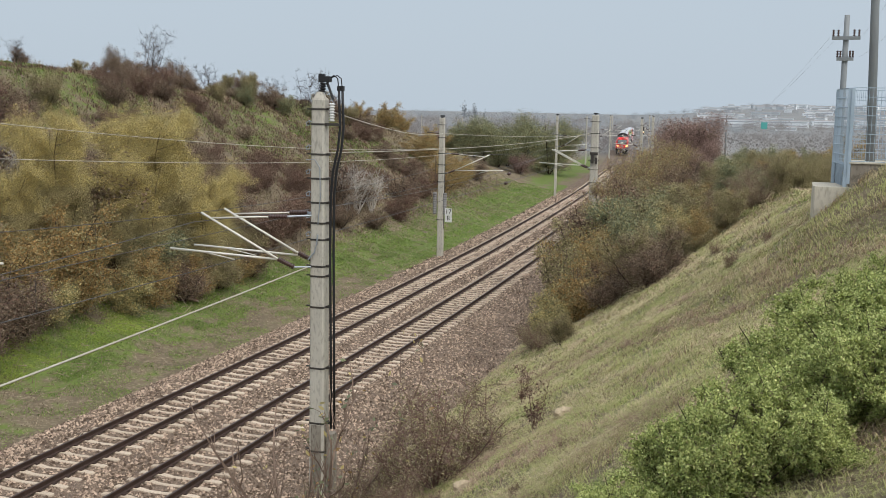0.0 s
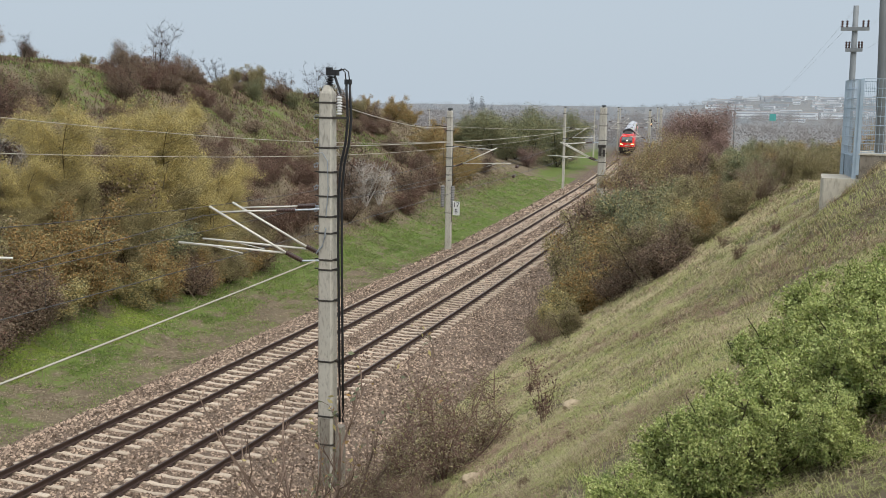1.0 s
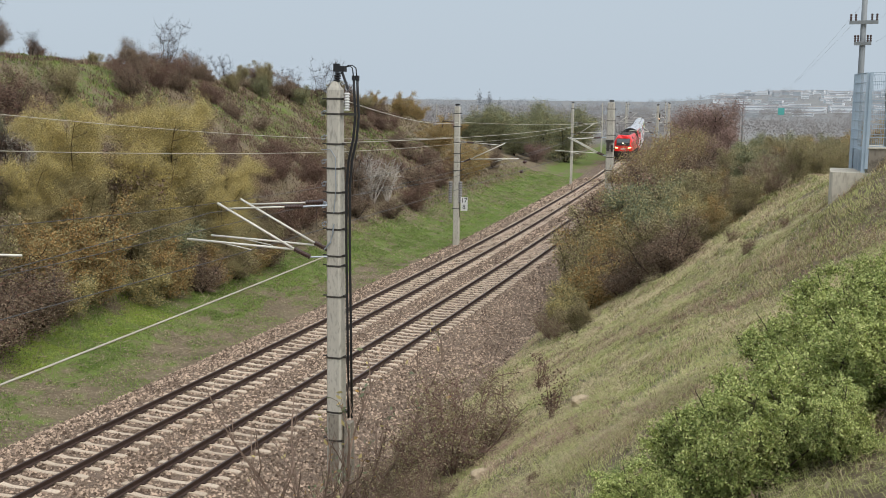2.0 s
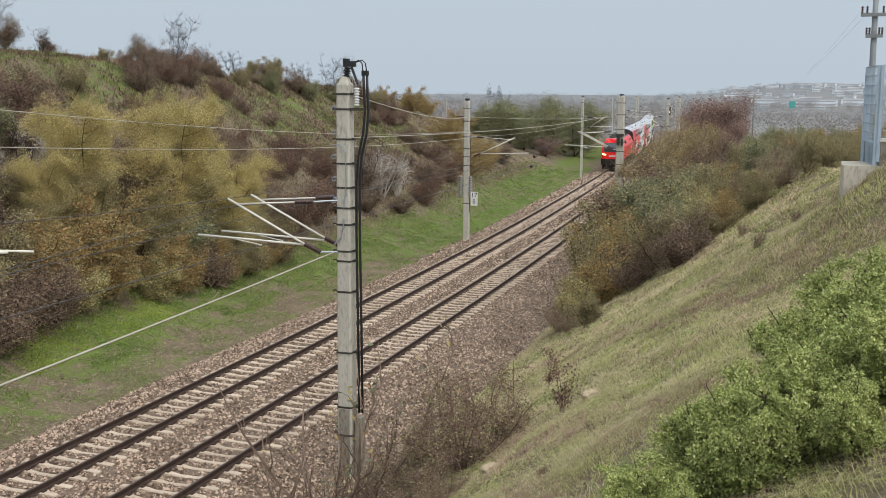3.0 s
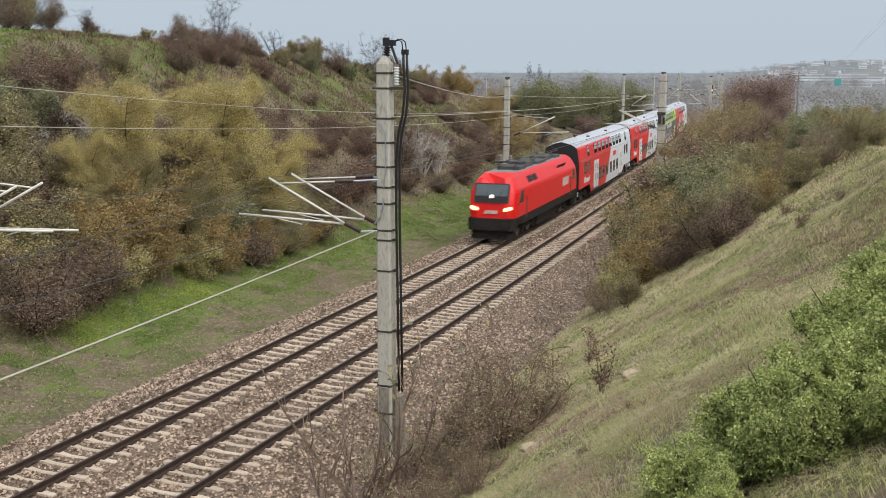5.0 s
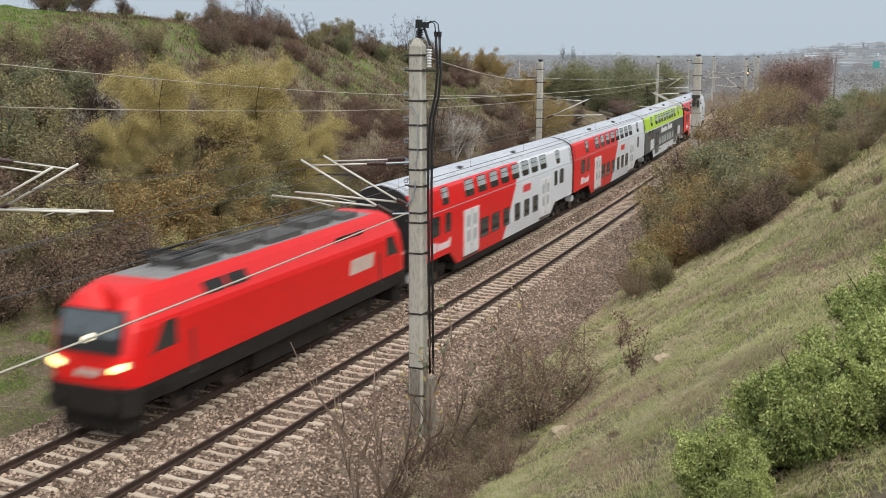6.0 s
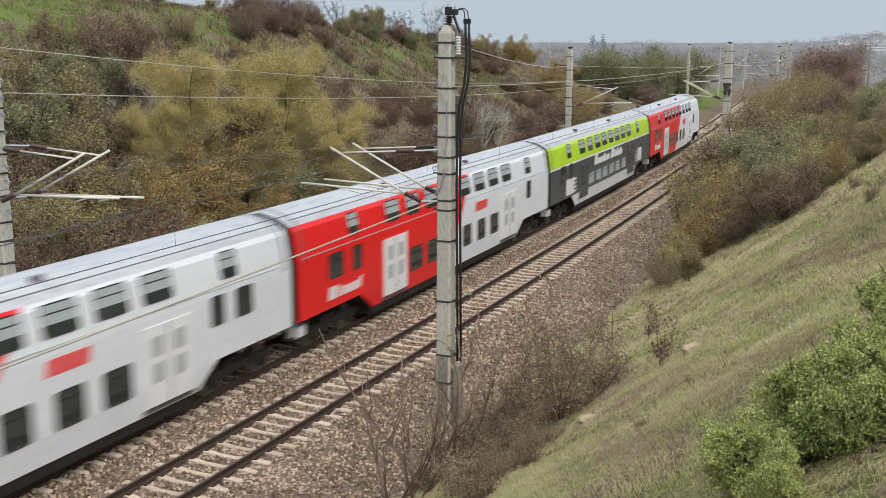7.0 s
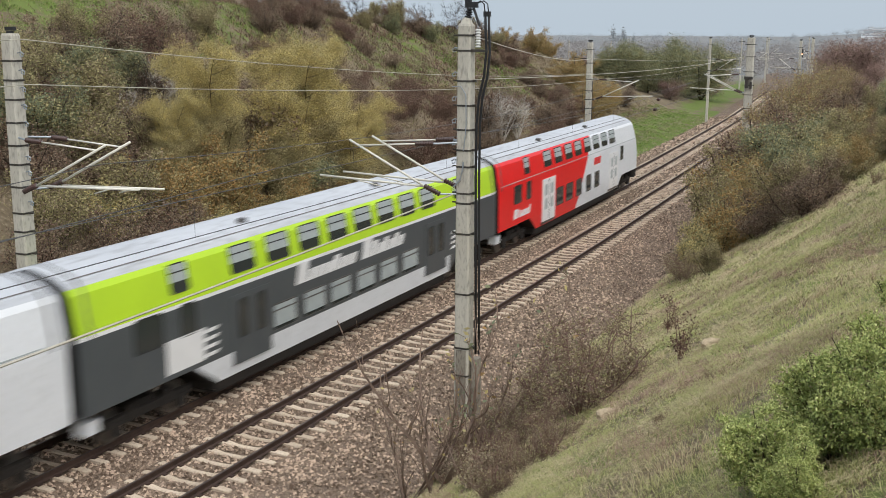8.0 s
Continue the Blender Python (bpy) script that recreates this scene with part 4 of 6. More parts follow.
        g.tube([(0, 0.115, 2.72), (0, 0.22, 2.74)], 0.12, 12)
        if end == 0:
            part("top_light", g.mesh("top_light", ["lampwhite"], True), c, "lit white top lamp", flip)
        part("front_bar", slab(0.8, 0.20, "cream", 0.006, "front_bar", 0.04), c, "pale emblem bar", flip @ pose(0, 0.035, 1.83, 0, 0, -90))
        g = Geo()
        g.box((0, 0.36, 1.10), (2.86, 0.86, 0.72), chamfer=0.22)
        g.box((0, 0.50, 0.48), (2.6, 0.6, 0.60), chamfer=0.2)
        part("buffer_beam", g.mesh("buffer_beam", ["under"]), c, "", flip)
        for x in (-0.875, 0.875):
            g = Geo()
            g.tube([(x, -0.25, 1.05), (x, 0.2, 1.05)], 0.09, 10)
            g.tube([(x, -0.32, 1.05), (x, -0.25, 1.05)], 0.24, 14)
            part("buffer", g.mesh("buffer", ["under"]), c, "", flip)
        for s in (-1, 1):
            g = Geo()
            x = s * 1.462
            pts = [(x, 0.92, 2.22), (x, 2.05, 2.22), (x, 2.05, 3.02), (x, 1.52, 3.02)]
            g.add(pts + [(s * 1.40, y, z) for _, y, z in pts], [(0, 1, 2, 3), (0, 4, 5, 1), (1, 5, 6, 2), (2, 6, 7, 3), (3, 7, 4, 0)])
            part("cab_window", g.mesh("cab_window", ["glass"]), c, "", flip)
            for q in (4.25, 5.45):
                part("vent", slab(1.05, 0.40, "black", 0.012, "vent"), c, "black louvre", flip @ (pose(1.245, q, 3.46, 0, -26.5, 0) if s > 0 else pose(-1.245, q, 3.46, 0, 26.5, 180)))
            part("step_rail", slab(0.05, 1.3, "steel", 0.05, "step_rail"), c, "", flip @ (pose(1.46, 2.75, 1.9) if s > 0 else pose(-1.46, 2.75, 1.9, 0, 0, 180)))
    for s in (-1, 1):
        part("emblem", slab(1.9, 0.56, "cream", 0.008, "emblem", 0.06), c, "cream emblem panel", pose(1.462, 13.5, 2.4, 0, 0, 0) if s > 0 else pose(-1.462, 13.5, 2.4, 0, 0, 180))
        part("skirt", slab(14.6, 0.44, "under", 0.02, "skirt"), c, "dark grey lower skirt", pose(1.44, L / 2, 1.18) if s > 0 else pose(-1.44, L / 2, 1.18, 0, 0, 180))
        for y in (4.5, 7.4, 10.6, 13.6):
            part("foot_step", slab(1.2, 0.07, "paintgrey", 0.02, "foot_step"), c, "", pose(1.43, y, 1.0) if s > 0 else pose(-1.43, y, 1.0, 0, 0, 180))
    g = Geo()
    for y, h, w, d in ((4.6, 0.20, 1.5, 1.6), (6.8, 0.28, 1.3, 1.2), (9.2, 0.18, 1.6, 2.4), (11.9, 0.26, 1.2, 1.5), (14.0, 0.18, 1.5, 1.2)):
        g.box((0, y, 4.0 + h / 2), (w, d, h), chamfer=0.08)
    for x in (-0.5, 0.5):
        for y in (3.6, 5.6, 7.6, 8.2, 12.8):
            ribbed(g, (x, y, 4.0), (x, y, 4.42), 0.07, 4)
        g.tube([(x, 3.4, 4.44), (x, 14.8, 4.44)], 0.025, 6)
    part("roof_equipment", g.mesh("roof_equipment", ["roofdark"]), c, "dark dusty roof equipment")
    for y0, up in ((3.2, 0.0), (13.4, 1.0)):
        g = Geo()
        z = 4.36
        if up:
            for x in (-0.45, 0.45):
                g.tube([(x * 1.2, y0 + 1.4, z), (x * 0.6, y0 - 0.4, z + 0.65), (x * 1.6, y0 + 1.0, z + 1.22)], 0.025, 6)
            g.tube([(-0.95, y0 + 1.0, z + 1.18), (-0.6, y0 + 1.0, z + 1.24), (0.6, y0 + 1.0, z + 1.24), (0.95, y0 + 1.0, z + 1.18)], 0.03, 6)
        else:
            for x in (-0.55, 0.55):
                g.tube([(x, y0, z), (x, y0 + 2.3, z + 0.05)], 0.03, 6)
                g.tube([(x * 0.7, y0 + 0.2, z + 0.1), (x * 0.7, y0 + 2.0, z + 0.12)], 0.025, 6)
            g.tube([(-0.95, y0 + 0.1, z + 0.04), (-0.6, y0 + 0.1, z + 0.14), (0.6, y0 + 0.1, z + 0.14), (0.95, y0 + 0.1, z + 0.04)], 0.03, 6)
            g.tube([(-0.95, y0 + 0.5, z + 0.04), (-0.6, y0 + 0.5, z + 0.14), (0.6, y0 + 0.5, z + 0.14), (0.95, y0 + 0.5, z + 0.04)], 0.03, 6)
        part("pantograph", g.mesh("pantograph", ["cable"]), c, "raised pantograph" if up else "folded pantograph")
    for y in (4.3, L - 4.3):
        bogie(c, y)
    g = Geo()
    g.box((0, L / 2, 0.62), (2.5, 5.2, 0.66), chamfer=0.1)
    part("underframe", g.mesh("underframe", ["under"]), c)
    return c


TRAIN = [
    (locomotive(), -LOCO, LOCO),
    (coach("red", "red and light-grey double-deck coach behind the locomotive", twin=True), 0.0, PITCH),
    (coach("red", "red and light-grey double-deck coach in mid train"), PITCH, PITCH),
    (coach("green", "lime-green and anthracite double-deck coach with white lettering"), 2 * PITCH, PITCH),
    (coach("red", "red and light-grey double-deck cab coach at the tail", True), 3 * PITCH, PITCH),
]
# where the joint behind the locomotive is, along the line
ARRIVAL = [(0.0, 268.8), (0.5, 249.5), (1.0, 230.1), (1.5, 210.7), (2.0, 191.5), (2.5, 172.6), (3.0, 153.9), (3.5, 135.5), (4.0, 116.2),
           (4.5, 96.8), (5.0, 77.7), (5.5, 58.6), (6.0, 39.8), (6.5, 21.2), (7.0, 2.3), (7.4, -12.7), (7.5, -16.9), (8.0, -34.4)]


def motions():
    for car, offset, length in TRAIN:
        rows = []
        for t, s in ARRIVAL:
            a, b = s + offset + 0.15 * length, s + offset + 0.85 * length
            pa, pb = line(XA, a, 0), line(XA, b, 0)
            d = (pb - pa).normalized()
            origin = pa - d * (0.15 * length)
            yaw = math.degrees(math.atan2(-d.x, d.y))
            rows.append((t, pose(*origin, math.degrees(math.asin(d.z)), 0, yaw)))
        walk(car, rows)


# ---------------------------------------------------------------- plants
def prisms(p0, p1, r0, r1):
    """Three-sided sticks between many pairs of points."""
    p0, p1 = np.asarray(p0, float), np.asarray(p1, float)
    d = p1 - p0
    d /= np.linalg.norm(d, axis=1, keepdims=True) + 1e-9
    ref = np.where(np.abs(d[:, 2:3]) > 0.9, np.array([[1.0, 0, 0]]), np.array([[0, 0, 1.0]]))
    a = np.cross(d, ref)
    a /= np.linalg.norm(a, axis=1, keepdims=True) + 1e-9
    b = np.cross(d, a)
    v = []
    for p, r in ((p0, r0), (p1, r1)):
        for k in range(3):
            c, s = math.cos(k * 2.0944), math.sin(k * 2.0944)
            v.append(p + (a * c + b * s) * np.asarray(r)[:, None])
    v = np.stack(v, 1)
    f = np.array([[0, 1, 4, 3], [1, 2, 5, 4], [2, 0, 3, 5]])
    return v.reshape(-1, 3), (np.arange(len(p0))[:, None, None] * 6 + f[None]).reshape(-1, 4)


def leaf_quads(c, size, r, droop=0.3):
    """Small leaf-shaped quads of random turn about the centres c."""
    n = len(c)
    a = r.normal(size=(n, 3))
    a[:, 2] = a[:, 2] * 0.7 - droop
    a /= np.linalg.norm(a, axis=1, keepdims=True)
    b = np.cross(a, r.normal(size=(n, 3)))
    b /= np.linalg.norm(b, axis=1, keepdims=True) + 1e-9
    s = (size * r.uniform(0.6, 1.35, n))[:, None]
    v = np.stack([c - a * s, c + b * s * 0.5, c + a * s, c - b * s * 0.5], 1)
    return v.reshape(-1, 3), np.arange(4 * n).reshape(n, 4)


def grow(r, height, spread, stems, branches=7, twigs=5, lean=0.35, up=0.5):
    """Sticks of a many-stemmed plant at the origin, and the points where leaves sit."""
    p0, p1, r0, r1, tips = [], [], [], [], []

    def run(start, way, length, rad, steps, bendy):
        pts = [start]
        way = way / np.linalg.norm(way)
        for k in range(steps):
            way = way + r.normal(size=3) * bendy + np.array([0, 0, 0.04 * up])
            way /= np.linalg.norm(way)
            q = pts[-1] + way * length / steps
            p0.append(pts[-1]), p1.append(q)
            r0.append(rad * (1 - 0.75 * k / steps)), r1.append(rad * (1 - 0.75 * (k + 1) / steps))
            pts.append(q)
        return pts

    for s in range(stems):
        az = r.uniform(0, 6.283)
        t = lean * r.uniform(0.1, 1.0) * spread
        way = np.array([math.cos(az) * t, math.sin(az) * t, 1.0])
        ln = height * r.uniform(0.45, 1.12)
        stem = run(np.array([math.cos(az), math.sin(az), 0]) * 0.05 * spread * r.uniform(0, 1), way, ln, 0.011 * height + 0.006, 7, 0.10)
        for b in range(branches):
            k = r.uniform(0.18, 0.97)
            i = min(int(k * 7), 6)
            start = stem[i] + (stem[i + 1] - stem[i]) * (k * 7 - i)
            ang = r.uniform(0, 6.283)
            out = np.array([math.cos(ang), math.sin(ang), r.uniform(0.15, 0.9) * up * 1.6])
            br = run(start, out, height * 0.34 * spread * r.uniform(0.5, 1.15) * (1.15 - 0.6 * k), 0.0045 * height + 0.003, 4, 0.18)
            for w in range(twigs):
                j = r.randint(1, 4)
                tw = run(br[j], r.normal(size=3) + np.array([0, 0, 0.5 * up]), height * 0.12 * r.uniform(0.5, 1.3), 0.0018 * height + 0.002, 2, 0.25)
                tips += [tw[1], tw[2], (tw[0] + tw[1]) / 2]
            tips += br[2:]
        tips += stem[4:6]
        for w in range(3):
            run(stem[5], stem[6] - stem[5] + r.normal(size=3) * 0.5 * np.linalg.norm(stem[6] - stem[5]), height * 0.26 * r.uniform(0.6, 1.2), 0.0022 * height + 0.002, 3, 0.15)
    return np.array(p0), np.array(p1), np.array(r0), np.array(r1), np.array(tips)


PLANTS = {}


def plant_parts(key, seed, height, spread, stems, leaves, size, leaf_mats, bark, clump, branches=7, twigs=5, lean=0.35, up=0.5, droop=0.3, thick=1.0):
    if key in PLANTS:
        return PLANTS[key]
    r = np.random.RandomState(seed)
    p0, p1, r0, r1, tips = grow(r, height, spread, stems, branches, twigs, lean, up)
    v, f = prisms(p0, p1, r0 * thick, r1 * thick)
    out = [("trunk", fast_mesh("trunk", v, f, [bark]))]
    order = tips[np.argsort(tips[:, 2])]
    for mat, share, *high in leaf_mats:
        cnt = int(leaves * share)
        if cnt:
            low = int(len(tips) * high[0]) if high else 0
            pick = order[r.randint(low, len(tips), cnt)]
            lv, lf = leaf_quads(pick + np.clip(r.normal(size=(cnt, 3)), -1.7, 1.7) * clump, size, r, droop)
            lv[:, 2] = np.maximum(lv[:, 2], -0.1)
            out.append(("crown", fast_mesh("crown", lv, lf, [mat])))
    PLANTS[key] = out
    return out


def plant(name, label, category, x, y, key, scale=1.0, turn=0.0, sink=0.1, group="", **kw):
    at = on_ground(x, y, sink)
    t = thing(name, label, category, Matrix.LocRotScale(at, Euler((0, 0, radians(turn))), (scale,) * 3 if not isinstance(scale, tuple) else scale), group)
    for nm, me in plant_parts(key, **kw) if kw else PLANTS[key]:
        part(nm, me, t)
    return t


# kinds of plant, built once
KINDS = {
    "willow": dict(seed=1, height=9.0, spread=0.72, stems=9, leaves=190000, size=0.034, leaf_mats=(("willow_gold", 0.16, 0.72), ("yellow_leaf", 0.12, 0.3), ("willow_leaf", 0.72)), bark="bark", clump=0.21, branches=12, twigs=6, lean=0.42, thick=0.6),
    "olive_shrub": dict(seed=2, height=4.0, spread=1.2, stems=9, leaves=22000, size=0.05, leaf_mats=(("olive_leaf", 0.7), ("brown_leaf", 0.3)), bark="bark", clump=0.2, lean=0.7),
    "orange_shrub": dict(seed=3, height=3.4, spread=1.2, stems=9, leaves=20000, size=0.05, leaf_mats=(("orange_leaf", 0.6), ("olive_leaf", 0.4)), bark="bark", clump=0.19, lean=0.7),
    "brown_shrub": dict(seed=4, height=3.2, spread=1.3, stems=11, leaves=13000, size=0.048, leaf_mats=(("brown_leaf", 0.75), ("maroon_leaf", 0.25)), bark="bark", clump=0.22, lean=0.8),
    "maroon_shrub": dict(seed=5, height=2.8, spread=1.4, stems=11, leaves=13000, size=0.048, leaf_mats=(("maroon_leaf", 0.7), ("brown_leaf", 0.3)), bark="redtwig", clump=0.22, lean=0.8),
    "dusty_shrub": dict(seed=6, height=2.2, spread=1.25, stems=14, leaves=6500, size=0.026, leaf_mats=(("dusty_leaf", 0.3), ("brown_leaf", 0.3), ("olive_leaf", 0.4)), bark="redtwig", clump=0.12, branches=9, twigs=8, lean=0.8, thick=0.8),
    "green_bush": dict(seed=7, height=2.4, spread=1.3, stems=14, leaves=42000, size=0.036, leaf_mats=(("green_leaf", 0.66), ("fresh_leaf", 0.28, 0.4), ("olive_leaf", 0.06)), bark="bark", clump=0.05, branches=11, twigs=7, lean=0.85, droop=0.8),
    "far_tree": dict(seed=8, height=8.0, spread=1.1, stems=7, leaves=24000, size=0.1, leaf_mats=(("dark_green_leaf", 0.6), ("olive_leaf", 0.4)), bark="bark", clump=0.55, lean=0.6),
    "purple_tree": dict(seed=9, height=8.0, spread=1.15, stems=9, leaves=24000, size=0.09, leaf_mats=(("purple_leaf", 0.9), ("brown_leaf", 0.1)), bark="bark", clump=0.6, lean=0.6),
    "bare_tree": dict(seed=10, height=6.0, spread=1.25, stems=8, leaves=0, size=0.1, leaf_mats=(), bark="bark", clump=0.2, branches=12, twigs=9, lean=0.75, thick=0.62),
    "pale_tree": dict(seed=11, height=6.0, spread=0.9, stems=6, leaves=0, size=0.1, leaf_mats=(), bark="palebark", clump=0.2, branches=10, twigs=5, lean=0.5, thick=0.9),
    "yellow_shrub": dict(seed=16, height=3.0, spread=1.2, stems=9, leaves=14000, size=0.055, leaf_mats=(("yellow_leaf", 0.55), ("olive_leaf", 0.3), ("dark_green_leaf", 0.15)), bark="bark", clump=0.18, lean=0.7),
    "dark_shrub": dict(seed=17, height=3.4, spread=1.15, stems=9, leaves=16000, size=0.055, leaf_mats=(("dark_green_leaf", 0.6), ("olive_leaf", 0.4)), bark="bark", clump=0.2, lean=0.65),
    "thicket": dict(seed=12, height=1.6, spread=1.5, stems=16, leaves=3500, size=0.07, leaf_mats=(("brown_leaf", 0.6), ("dusty_leaf", 0.4)), bark="redtwig", clump=0.16, lean=0.9),
}


KINDS["fg_shrub"] = dict(seed=38, height=4.2, spread=1.0, stems=5, leaves=60, size=0.06, leaf_mats=(("dark_green_leaf", 0.5, 0.6), ("yellow_leaf", 0.3), ("orange_leaf", 0.2, 0.4)), bark="twigbark", clump=0.05, branches=4, twigs=2, lean=1.25, up=3.2, droop=0.6, thick=0.95)
KINDS["tall_scrub"] = dict(seed=21, height=6.0, spread=0.62, stems=9, leaves=14000, size=0.045, leaf_mats=(("orange_leaf", 0.25), ("olive_leaf", 0.45), ("yellow_leaf", 0.1), ("brown_leaf", 0.2)), bark="redtwig", clump=0.17, branches=12, twigs=6, lean=0.5, up=0.7, thick=0.7)
KINDS["twig_tree"] = dict(seed=14, height=3.4, spread=0.6, stems=5, leaves=500, size=0.06, leaf_mats=(("maroon_leaf", 1.0),), bark="redtwig", clump=0.15, branches=7, twigs=3, lean=0.4, up=0.9, thick=0.7)
KINDS["red_weed"] = dict(seed=15, height=1.2, spread=0.8, stems=26, leaves=900, size=0.03, leaf_mats=(("maroon_leaf", 0.35), ("brown_leaf", 0.4), ("olive_leaf", 0.25)), bark="redtwig", clump=0.08, branches=4, twigs=2, lean=0.7, up=0.9, thick=0.6)
leafy("weed_brown", (0.52, 0.37, 0.28), (0.30, 0.20, 0.15), 0.5)
M["twigbark"] = material("tan_twig_bark", (0.33, 0.245, 0.19), (0.085, 0.052, 0.042), 0.9, 0.9)

LOOKS = {
    "willow": ("tree", "yellow-green autumn tree at the foot of the bank", "tree", "autumn trees"),
    "olive_shrub": ("shrub", "olive-green autumn shrub on the bank", "shrub", "shrubs in the cutting"),
    "orange_shrub": ("shrub", "orange-brown autumn shrub on the bank", "shrub", "shrubs in the cutting"),
    "brown_shrub": ("shrub", "brown half-bare shrub on the bank", "shrub", "shrubs in the cutting"),
    "yellow_shrub": ("shrub", "yellow-green autumn shrub on the slope", "shrub", "shrubs in the cutting"),
    "dark_shrub": ("shrub", "dark olive-green shrub on the slope", "shrub", "shrubs in the cutting"),
    "maroon_shrub": ("shrub", "dark red-brown shrub on the bank", "shrub", "shrubs in the cutting"),
    "dusty_shrub": ("shrub", "dusty small-leaved shrub at the foot of the slope", "shrub", "shrubs in the cutting"),
    "green_bush": ("bush", "dense green bush with small leaves on the slope", "bush", "green bushes"),
    "far_tree": ("tree", "dark green tree beyond the cutting", "tree", "trees beyond the cutting"),
    "purple_tree": ("tree", "purple-brown autumn tree beyond the cutting", "tree", "trees beyond the cutting"),
    "bare_tree": ("tree", "bare grey-brown tree with fine twigs", "tree", "bare trees"),
    "pale_tree": ("tree", "bare tree with pale grey stems", "tree", "bare trees"),
    "thicket": ("thicket", "low brown thicket of thin stems", "shrub", "thickets"),
    "fg_shrub": ("shrub", "nearly leafless young shrub with tan stems", "shrub", "bare shrubs"),
    "tall_scrub": ("scrub", "tall thin half-bare scrub beside the track", "shrub", "tall scrub"),
    "twig_tree": ("sapling", "thin sapling with red-brown twigs", "sapling", "saplings"),
    "red_weed": ("weed", "dry reddish weed stalks beside the ballast", "weed", "dry weeds"),
}
rp = random.Random(4)


def plant_rows(rows, k=0.82, sink=0.12):
    for kind, x, y, s in rows:
        name, label, category, group = LOOKS[kind]
        w = s * k * rp.uniform(0.92, 1.1)
        plant(name, label, category, x, y, kind, (w, w, s * k), rp.uniform(0, 360), sink, group, **KINDS[kind])


# far bank, foot
plant_rows([
    ("willow", -32.1, 41.4, 0.93), ("willow", -33.0, 42.8, 0.80), ("willow", -31.4, 44.4, 0.80), ("willow", -30.4, 45.8, 0.82), ("willow", -31.6, 48.6, 1.0), ("willow", -29.0, 49.0, 0.66), ("brown_shrub", -33.0, 45.2, 2.0), ("orange_shrub", -30.9, 39.4, 1.5), ("yellow_shrub", -29.6, 37.0, 0.9), ("yellow_shrub", -29.0, 42.3, 0.9), ("dark_shrub", -30.2, 45.6, 1.2), ("yellow_shrub", -30.8, 32.4, 1.1), ("willow", -30.6, 47.4, 1.06), ("willow", -29.8, 50.6, 0.80), ("willow", -32.6, 39.2, 0.60), ("willow", -32.4, 49.2, 0.84), ("maroon_shrub", -34.4, 46.4, 1.9),
    ("brown_shrub", -29.3, 33.5, 1.2), ("orange_shrub", -31.6, 36.0, 1.1), ("brown_shrub", -29.5, 35.5, 0.9), ("brown_shrub", -28.6, 31.0, 1.2), ("orange_shrub", -30.2, 40.0, 1.1),
    ("orange_shrub", -30.6, 38.0, 1.2), ("olive_shrub", -31.0, 34.0, 1.1), ("orange_shrub", -29.2, 43.5, 1.1), ("brown_shrub", -28.6, 46.0, 1.0), ("orange_shrub", -28.8, 47.8, 0.9), ("olive_shrub", -28.6, 49.6, 0.8),
    ("olive_shrub", -33.8, 39.0, 1.0), ("brown_shrub", -33.0, 34.0, 1.2), ("brown_shrub", -29.2, 28.0, 1.1), ("olive_shrub", -31.0, 29.5, 1.1), ("orange_shrub", -29.0, 51.8, 0.8), ("brown_shrub", -29.2, 54.0, 0.9),
    ("olive_shrub", -30.0, 54.0, 0.8), ("maroon_shrub", -31.0, 60.0, 1.4), ("maroon_shrub", -31.7, 64.0, 1.2), ("brown_shrub", -32.0, 68.0, 1.1), ("brown_shrub", -31.5, 72.0, 0.8), ("brown_shrub", -30.8, 77.0, 0.7),
    ("maroon_shrub", -31.4, 84.0, 1.2), ("brown_shrub", -32.0, 57.5, 1.1), ("brown_shrub", -33.2, 79.0, 1.0), ("brown_shrub", -33.0, 90.0, 1.1), ("maroon_shrub", -33.5, 96.0, 1.2), ("brown_shrub", -33.5, 75.0, 1.0),
    ("orange_shrub", -34.2, 104.0, 1.1), ("orange_shrub", -35.5, 108.0, 1.2), ("orange_shrub", -35.0, 113.0, 1.2), ("orange_shrub", -36.1, 118.0, 1.1), ("brown_shrub", -36.0, 122.0, 1.0), ("orange_shrub", -39.0, 112.0, 1.2), ("orange_shrub", -41.0, 120.0, 1.3),
])
# far bank, crest
plant_rows([
    ("brown_shrub", -53.1, 60, 0.9), ("olive_shrub", -53.0, 57.5, 0.9), ("brown_shrub", -52.8, 56, 1.1), ("maroon_shrub", -52.8, 64, 0.55), ("bare_tree", -50.2, 76, 0.95), ("brown_shrub", -50.0, 74, 0.7), ("maroon_shrub", -49.1, 76, 0.85),
    ("brown_shrub", -48.6, 78, 0.9), ("olive_shrub", -47.7, 88, 0.85), ("olive_shrub", -48.6, 86, 0.6), ("brown_shrub", -47.2, 92, 0.9), ("bare_tree", -46.5, 98, 0.9), ("brown_shrub", -46.2, 100, 0.9), ("orange_shrub", -47.8, 122, 1.2),
    ("orange_shrub", -48.5, 116, 0.8), ("brown_shrub", -48.1, 110, 0.8), ("orange_shrub", -48.9, 132, 0.7), ("olive_shrub", -51.0, 68, 0.35), ("brown_shrub", -49.6, 82, 0.45), ("brown_shrub", -50.2, 70, 0.35), ("bare_tree", -48.0, 95, 0.55),
    ("bare_tree", -49.1, 84, 0.55), ("bare_tree", -49.6, 79, 0.6), ("bare_tree", -52.0, 62.5, 0.4), ("bare_tree", -53.5, 58.5, 0.8), ("bare_tree", -47.2, 105, 0.6), ("bare_tree", -50.6, 73, 0.5), ("orange_shrub", -47.5, 127, 0.9),
])
